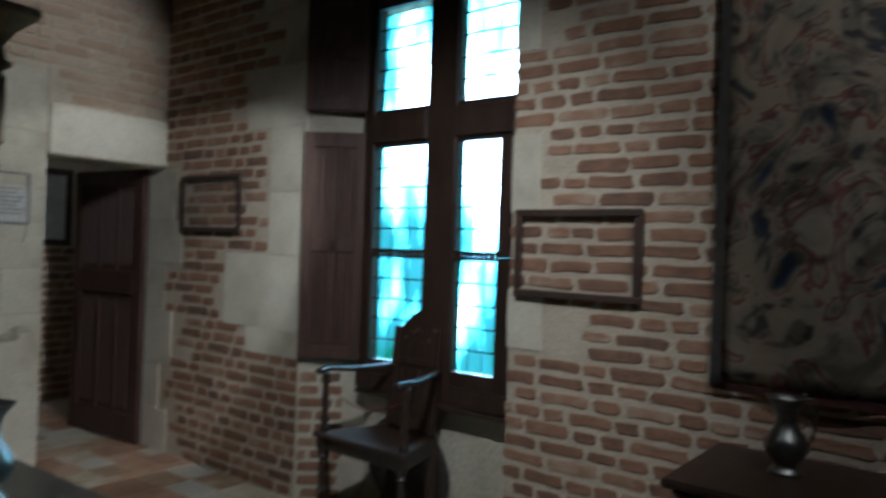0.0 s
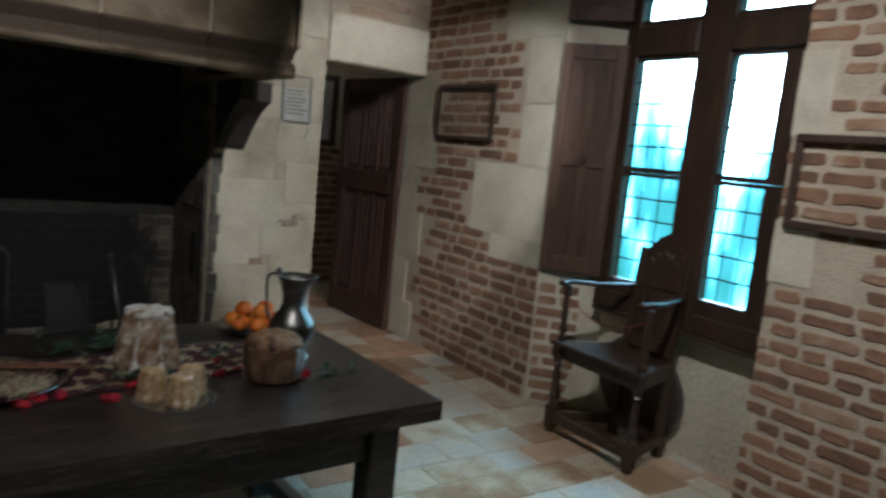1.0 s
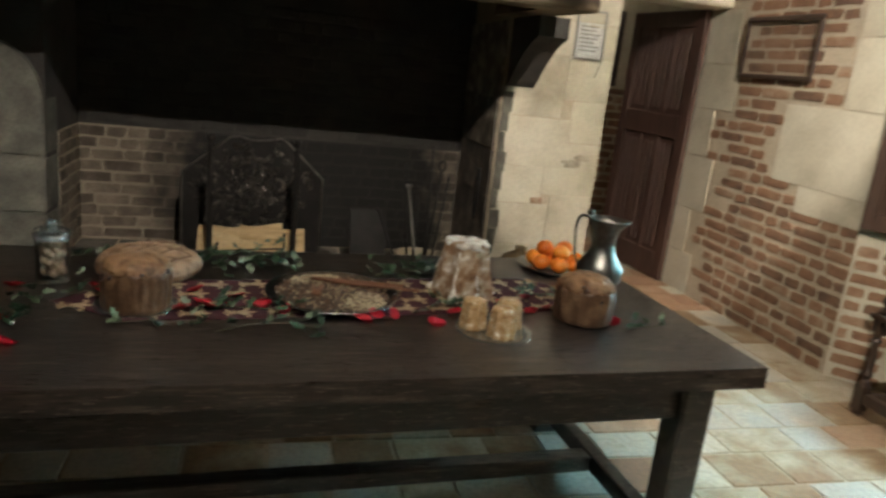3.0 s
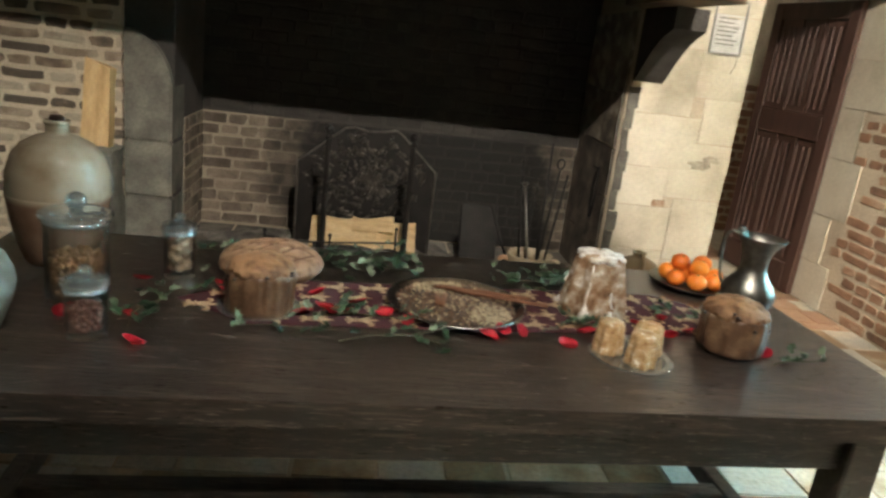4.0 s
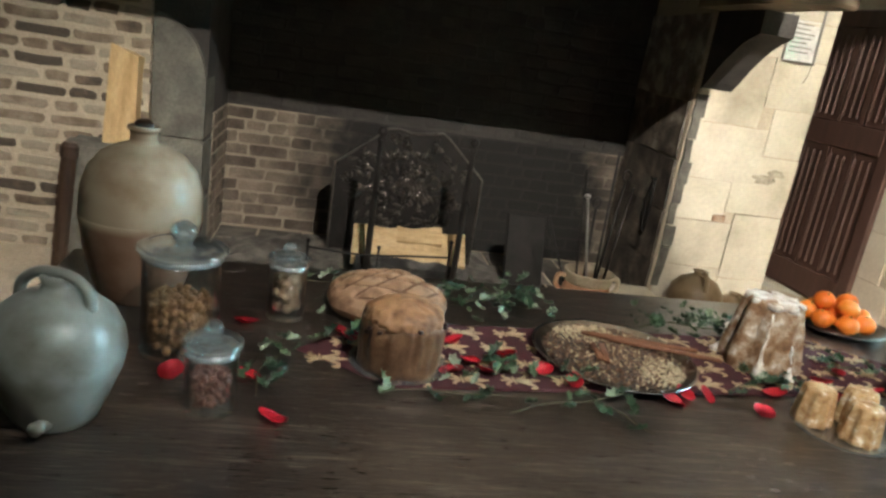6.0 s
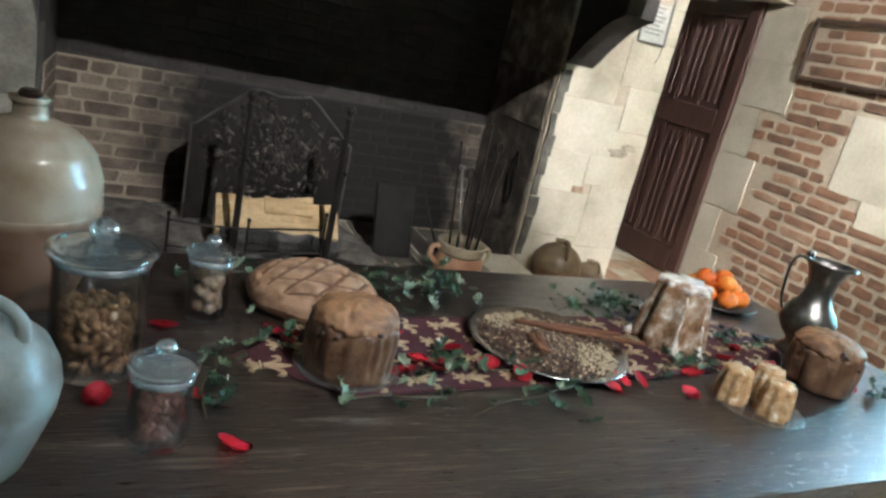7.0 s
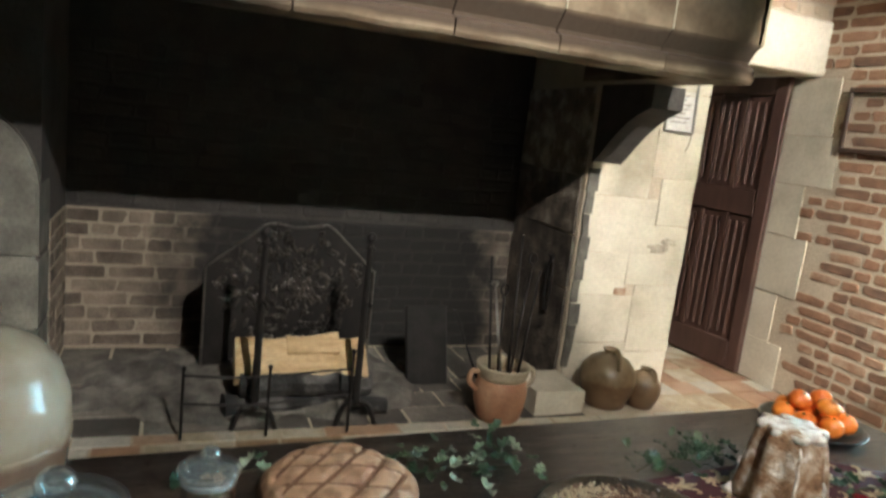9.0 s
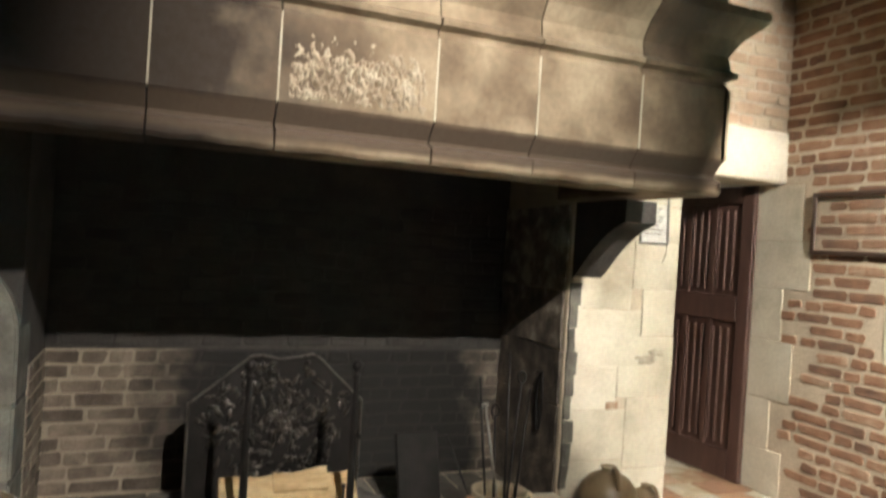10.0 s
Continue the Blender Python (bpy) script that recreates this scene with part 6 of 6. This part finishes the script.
for k, (a, b, z, mt, ball) in enumerate(TOOLS):
    ob = thing("fire_iron", Matrix.Translation((0.175, 4.42, 0)), "long thin fire iron standing in the clay pot", "fire iron", "fire irons")
    bm = bmesh.new()
    tube(bm, [(a[0], a[1], 0.04), (b[0], b[1], z)], 0.0075, 8)
    part("shaft", bm, mt, ob, smooth=True)
    if ball:
        bm = bmesh.new()
        if k == 0:
            bmesh.ops.create_icosphere(bm, subdivisions=2, radius=0.02, matrix=Matrix.Translation((b[0], b[1], z)) @ Matrix.Diagonal((1, 1, 0.6, 1)))
        else:
            ring = [(b[0] + 0.022 * math.cos(t), b[1], z + 0.028 + 0.03 * math.sin(t)) for t in np.linspace(-1.57, 4.6, 14)]
            tube(bm, ring, 0.006, 6)
        part("handle_end", bm, mt, ob, smooth=True)

plinth = tagged(new("stone_plinth"), "low worn stone block at the foot of the pier", "stone block")
bm = bmesh.new()
box(bm, 0.40, 0.70, 4.42, 4.755, 0, 0.135)
bmesh.ops.subdivide_edges(bm, edges=bm.edges[:], cuts=3, use_grid_fill=True)
rumple(bm, 8, 0.008)
part("block", bm, STONE, plinth)

FLOORGLAZE = glaze("brown_salt_glaze", (0.17, 0.105, 0.055), (0.24, 0.175, 0.10), 0.16, (0.5, 0.42, 0.32), 0.38)


def floor_jug(x, y, r, h, rot, label):
    ob = thing("stoneware_jug", Matrix.Translation((x, y, 0)) @ Matrix.Rotation(radians(rot), 4, "Z"), label, "jug", "jugs on the floor")
    pr = [(0, 0), (r * 0.66, 0), (r * 0.72, 0.01), (r * 0.93, h * 0.28), (r, h * 0.48), (r * 0.93, h * 0.66), (r * 0.68, h * 0.82), (r * 0.36, h * 0.9), (r * 0.24, h * 0.93), (r * 0.25, h * 0.98), (r * 0.30, h), (r * 0.2, h), (0, h * 0.93)]
    part("body", lathe(bmesh.new(), pr, 44), FLOORGLAZE, ob, smooth=True)
    bm = bmesh.new()
    tube(bm, curve_points([(r * 0.27, 0, h * 0.97), (r * 0.5, 0, h * 1.02), (r * 0.8, 0, h * 0.92), (r * 0.86, 0, h * 0.74)]), r * 0.085, 10)
    part("handle", bm, FLOORGLAZE, ob, smooth=True)
    return ob


floor_jug(0.925, 4.55, 0.165, 0.335, -100, "round brown stoneware jug on the floor by the pier")
floor_jug(1.145, 4.50, 0.105, 0.235, -80, "small brown stoneware jug on the floor by the pier")

# left of the hearth: rough ledge, upright split plank, dark post
ledge = tagged(new("stone_ledge"), "rough grey stone ledge beside the hearth", "stone ledge")
bm = bmesh.new()
box(bm, -2.66, -2.31, 4.47, 4.764, 0, 0.66)
bmesh.ops.subdivide_edges(bm, edges=bm.edges[:], cuts=5, use_grid_fill=True)
rumple(bm, 9, 0.03)
part("block", bm, GREY_STONE, ledge)
log_ = thing("split_plank", pose(-2.435, 4.66, 0.655, -7, 0, 0), "pale split billet of wood standing against the brick", "firewood")
bm = bmesh.new()
prism(bm, [(-0.075, 0), (0.078, 0.0), (0.082, 0.46), (-0.06, 0.505)], -0.05, 0.04)
bmesh.ops.subdivide_edges(bm, edges=bm.edges[:], cuts=4, use_grid_fill=True)
rumple(bm, 12, 0.006)
part("wood", bm, surface("yellow_split_wood", [(0.40, 0.26, 0.11), (0.55, 0.38, 0.18), (0.62, 0.46, 0.25)], 0.8, 4, 30, 0.4, 0.004, stretch=(6, 6, 1), grime=0.3), log_)
post = thing("wooden_post", pose(-2.62, 4.30, 0, -3, 4, 0), "dark brown wooden post standing beside the hearth", "post")
bm = bmesh.new()
lathe(bm, [(0.035, 0), (0.035, 0.62), (0.042, 0.63), (0.042, 0.68), (0.03, 0.70), (0, 0.705)], 14)
part("shaft", bm, DARKWOOD, post, smooth=False)

# iron tongs hung on the sooty side of the pier
tongs = thing("fire_tongs", Matrix.Translation((0.70, 4.98, 0.62)), "black iron tongs hanging on the sooty jamb", "fire tongs")
for s in (-1, 1):
    bm = bmesh.new()
    tube(bm, curve_points([(0, 0.01 * s, 0.16), (-0.005, 0.035 * s, 0.06), (-0.005, 0.03 * s, -0.08), (-0.005, 0.012 * s, -0.18)]), 0.008, 8)
    part("arm", bm, IRON, tongs)
bm = bmesh.new()
tube(bm, [(0.03, 0, 0.17), (-0.02, 0, 0.165), (-0.03, 0, 0.18)], 0.006, 8)
part("hook", bm, IRON, tongs)
# ---- bricks, each one a piece of its wall ----
def brick_mesh(w, h, mat, seed):
    rg = random.Random(seed)
    c = min(0.012, h * 0.22)
    rim = [(-w / 2 + c, -h / 2), (0.0, -h / 2), (w / 2 - c, -h / 2), (w / 2, -h / 2 + c), (w / 2, h / 2 - c), (w / 2 - c, h / 2), (0.0, h / 2), (-w / 2 + c, h / 2), (-w / 2, h / 2 - c), (-w / 2, -h / 2 + c)]
    j = lambda s: rg.uniform(-s, s)
    rim = [(x + j(0.008), z + j(0.005)) for x, z in rim]
    out, mid = 0.0030, 0.0005
    verts = [(x, 0.02, z) for x, z in rim] + [(x, -mid + j(0.001), z) for x, z in rim] + [(x * (1 - 0.008 / w), -out + j(0.0012), z * (1 - 0.010 / h)) for x, z in rim] + [(j(0.01), -out - j(0.002), 0)]
    k = len(rim)
    faces = []
    for a in (0, k):
        faces += [(a + i, a + (i + 1) % k, a + k + (i + 1) % k, a + k + i) for i in range(k)]
    faces += [(2 * k + i, 2 * k + (i + 1) % k, 3 * k) for i in range(k)]
    me = bpy.data.meshes.new("brick")
    me.from_pydata(verts, [], faces)
    me.materials.append(mat)
    return me


def brickwork(parent, m_, u1, z0, z1, course, mat, skip, seed, joint=0.02, lens=(0.235, 0.115), only=None):
    """Courses along the local x of m_, looking along its -y; skip(u0, u1, z0, z1) leaves a brick out."""
    rg = random.Random(seed)
    h = course - joint
    kinds = {w: [brick_mesh(w, h, mat, seed * 100 + i + int(w * 1000)) for i in range(4)] for w in lens}
    z, row = z0, 0
    while z + h < z1:
        u = -rg.uniform(0.02, 0.2)
        while u < u1:
            w = lens[0] if rg.random() < 0.58 else lens[1]
            wr = w * rg.uniform(0.88, 1.12)
            a, b = max(u, 0.0), min(u + wr, u1)
            if b - a > 0.035 and not skip(a, b, z, z + h):
                ob = new("brick", kinds[w][rg.randrange(4)])
                ob.matrix_world = m_ @ Matrix.Translation(((a + b) / 2, rg.uniform(-0.004, -0.0005), z + h / 2 + rg.uniform(-0.003, 0.003))) @ Matrix.Rotation(radians(rg.uniform(-0.9, 0.9)), 4, "Y") @ Matrix.Diagonal(((b - a) / w, 1, rg.uniform(0.86, 1.06), 1))
                ob.parent = parent
            u += wr + joint * rg.uniform(0.7, 1.3)
        z += course
        row += 1


def hits(rects):
    return lambda a, b, z0, z1: any(a < r[1] - 0.012 and b > r[0] + 0.012 and z0 < r[3] - 0.012 and z1 > r[2] + 0.012 for r in rects)


# window wall, half by the door: local x runs from y = 4.86 down to 3.24
U0 = 4.86
rects = [(0, U0 - y0, z0, z1) for y0, z0, z1 in QUOIN] + [(U0 - y1, U0 - 3.2, z0, z1) for y1, z0, z1 in WSTONE]
brickwork(wall_east, Matrix.Translation((WX, U0, 0)) @ EAST, U0 - 3.245, 0.01, 3.3, 0.078, BRICK, hits(rects), 11)
# return of the niche below the shutters
brickwork(wall_east, Matrix.Translation((WX + 0.01, 3.232, 0)) @ Matrix.Rotation(math.atan2(2.93 - 3.24, 2.62 - WX), 4, "Z"), 0.26, 0.01, 0.84, 0.078, BRICK, lambda *a: False, 12)
# half by the tapestry
U1 = 1.785
rects = [(U1 - 1.79, U1 - y0, z0, z1) for y0, z0, z1 in RSTONE] + [(U1 - 0.55, 9, 1.15, 9), (U1 - 0.62, 9, 0, 0.72)]
brickwork(wall_east, Matrix.Translation((RX, U1, 0)) @ EAST, 3.2, 0.01, 3.3, 0.076, BRICK, hits(rects), 13, 0.024, (0.225, 0.115))
# above the lintel
brickwork(wall_north, Matrix.Translation((HX1 + 0.05, FY - 0.001, 0)), WX - HX1 - 0.05, 2.42, 3.4, 0.078, PALE_BRICK, hits([(0, PR - HX1 - 0.05, 0, 2.6)]), 14, 0.018)
# left of the hearth
brickwork(wall_north, Matrix.Translation((-4.0, FY + 0.004, 0)), 4.0 - 2.32, 0.01, 2.6, 0.076, GREY_BRICK, lambda *a: False, 15, 0.024, (0.235, 0.13))
# back of the hearth
brickwork(hearth_back, Matrix.Translation((HL, BY, 0)), HR - HL, 0.01, 0.83, 0.0815, SOOT_BRICK, lambda *a: False, 16, 0.012, (0.235, 0.115))
brickwork(hearth_back, Matrix.Translation((HL + 0.002, FY + 0.294, 0)) @ Matrix.Rotation(radians(90), 4, "Z"), BY - FY - 0.30, 0.01, 0.83, 0.0815, SOOT_BRICK, lambda *a: False, 19, 0.012, (0.235, 0.115))
# sooty courses above, black for the hood's shadow as well
brickwork(chimney_back, Matrix.Translation((HL, BY, 0)), HR - HL, 0.845, 1.75, 0.083, SOOT_SHADE, lambda *a: False, 18, 0.012, (0.235, 0.115))
# passage
brickwork(wall_passage, Matrix.Translation((1.5, 6.9, 0)), 1.6, 0.01, 1.45, 0.08, BRICK, lambda *a: False, 17)

# ---- floor slabs, each one a piece of the floor ----
def slab_mesh(mat, seed):
    rg = random.Random(seed)
    bm = bmesh.new()
    box(bm, -0.5, 0.5, -0.5, 0.5, -0.02, 0.0)
    bmesh.ops.bevel(bm, geom=[e for e in bm.edges if min(v.co.z for v in e.verts) > -0.01 or abs(e.verts[0].co.z - e.verts[1].co.z) > 0.01], offset=0.018, segments=1, affect="EDGES")
    for v in bm.verts:
        v.co.x += rg.uniform(-0.008, 0.008)
        v.co.y += rg.uniform(-0.008, 0.008)
    return mesh_of(bm, "floor_tile", mat)


PALE_T = [slab_mesh(TILE, s) for s in range(4)]
RED_T = [slab_mesh(TERRACOTTA, s + 10) for s in range(4)]
rg = random.Random(21)


ASHY_T = [slab_mesh(SOOTY_TILE, s + 20) for s in range(4)]


def lay(x0, x1, y0, y1, red, plain=None):
    y = y0
    while y < y1:
        d = min(rg.choice((0.2, 0.24, 0.3)), y1 - y)
        x = x0 - rg.uniform(0, 0.2)
        while x < x1:
            w = rg.choice((0.2, 0.24, 0.3, 0.38))
            a, b = max(x, x0), min(x + w, x1)
            if b - a > 0.04 and d > 0.04:
                ob = new("floor_tile", (RED_T if rg.random() < red((a + b) / 2, y) else plain or PALE_T)[rg.randrange(4)])
                ob.matrix_world = Matrix.Translation(((a + b) / 2, y + d / 2, rg.uniform(-0.002, 0.002))) @ Matrix.Rotation(radians(rg.uniform(-0.5, 0.5)), 4, "Z") @ Matrix.Rotation(radians(rg.uniform(-0.3, 0.3)), 4, "X") @ Matrix.Diagonal((b - a - 0.008, d - 0.008, 1, 1))
                ob.parent = floor
            x += w
        y += d


lay(-2.6, 2.36, 1.2, 4.40, lambda x, y: 0.3 if y > 3.9 and x > 0.9 else 0.1)
lay(2.36, 2.6, 1.8, 3.0, lambda x, y: 0.1)
lay(1.3, 2.32, 4.40, 6.85, lambda x, y: 0.5)
lay(-2.04, 0.72, 4.40, 5.58, lambda x, y: 0.0, ASHY_T)
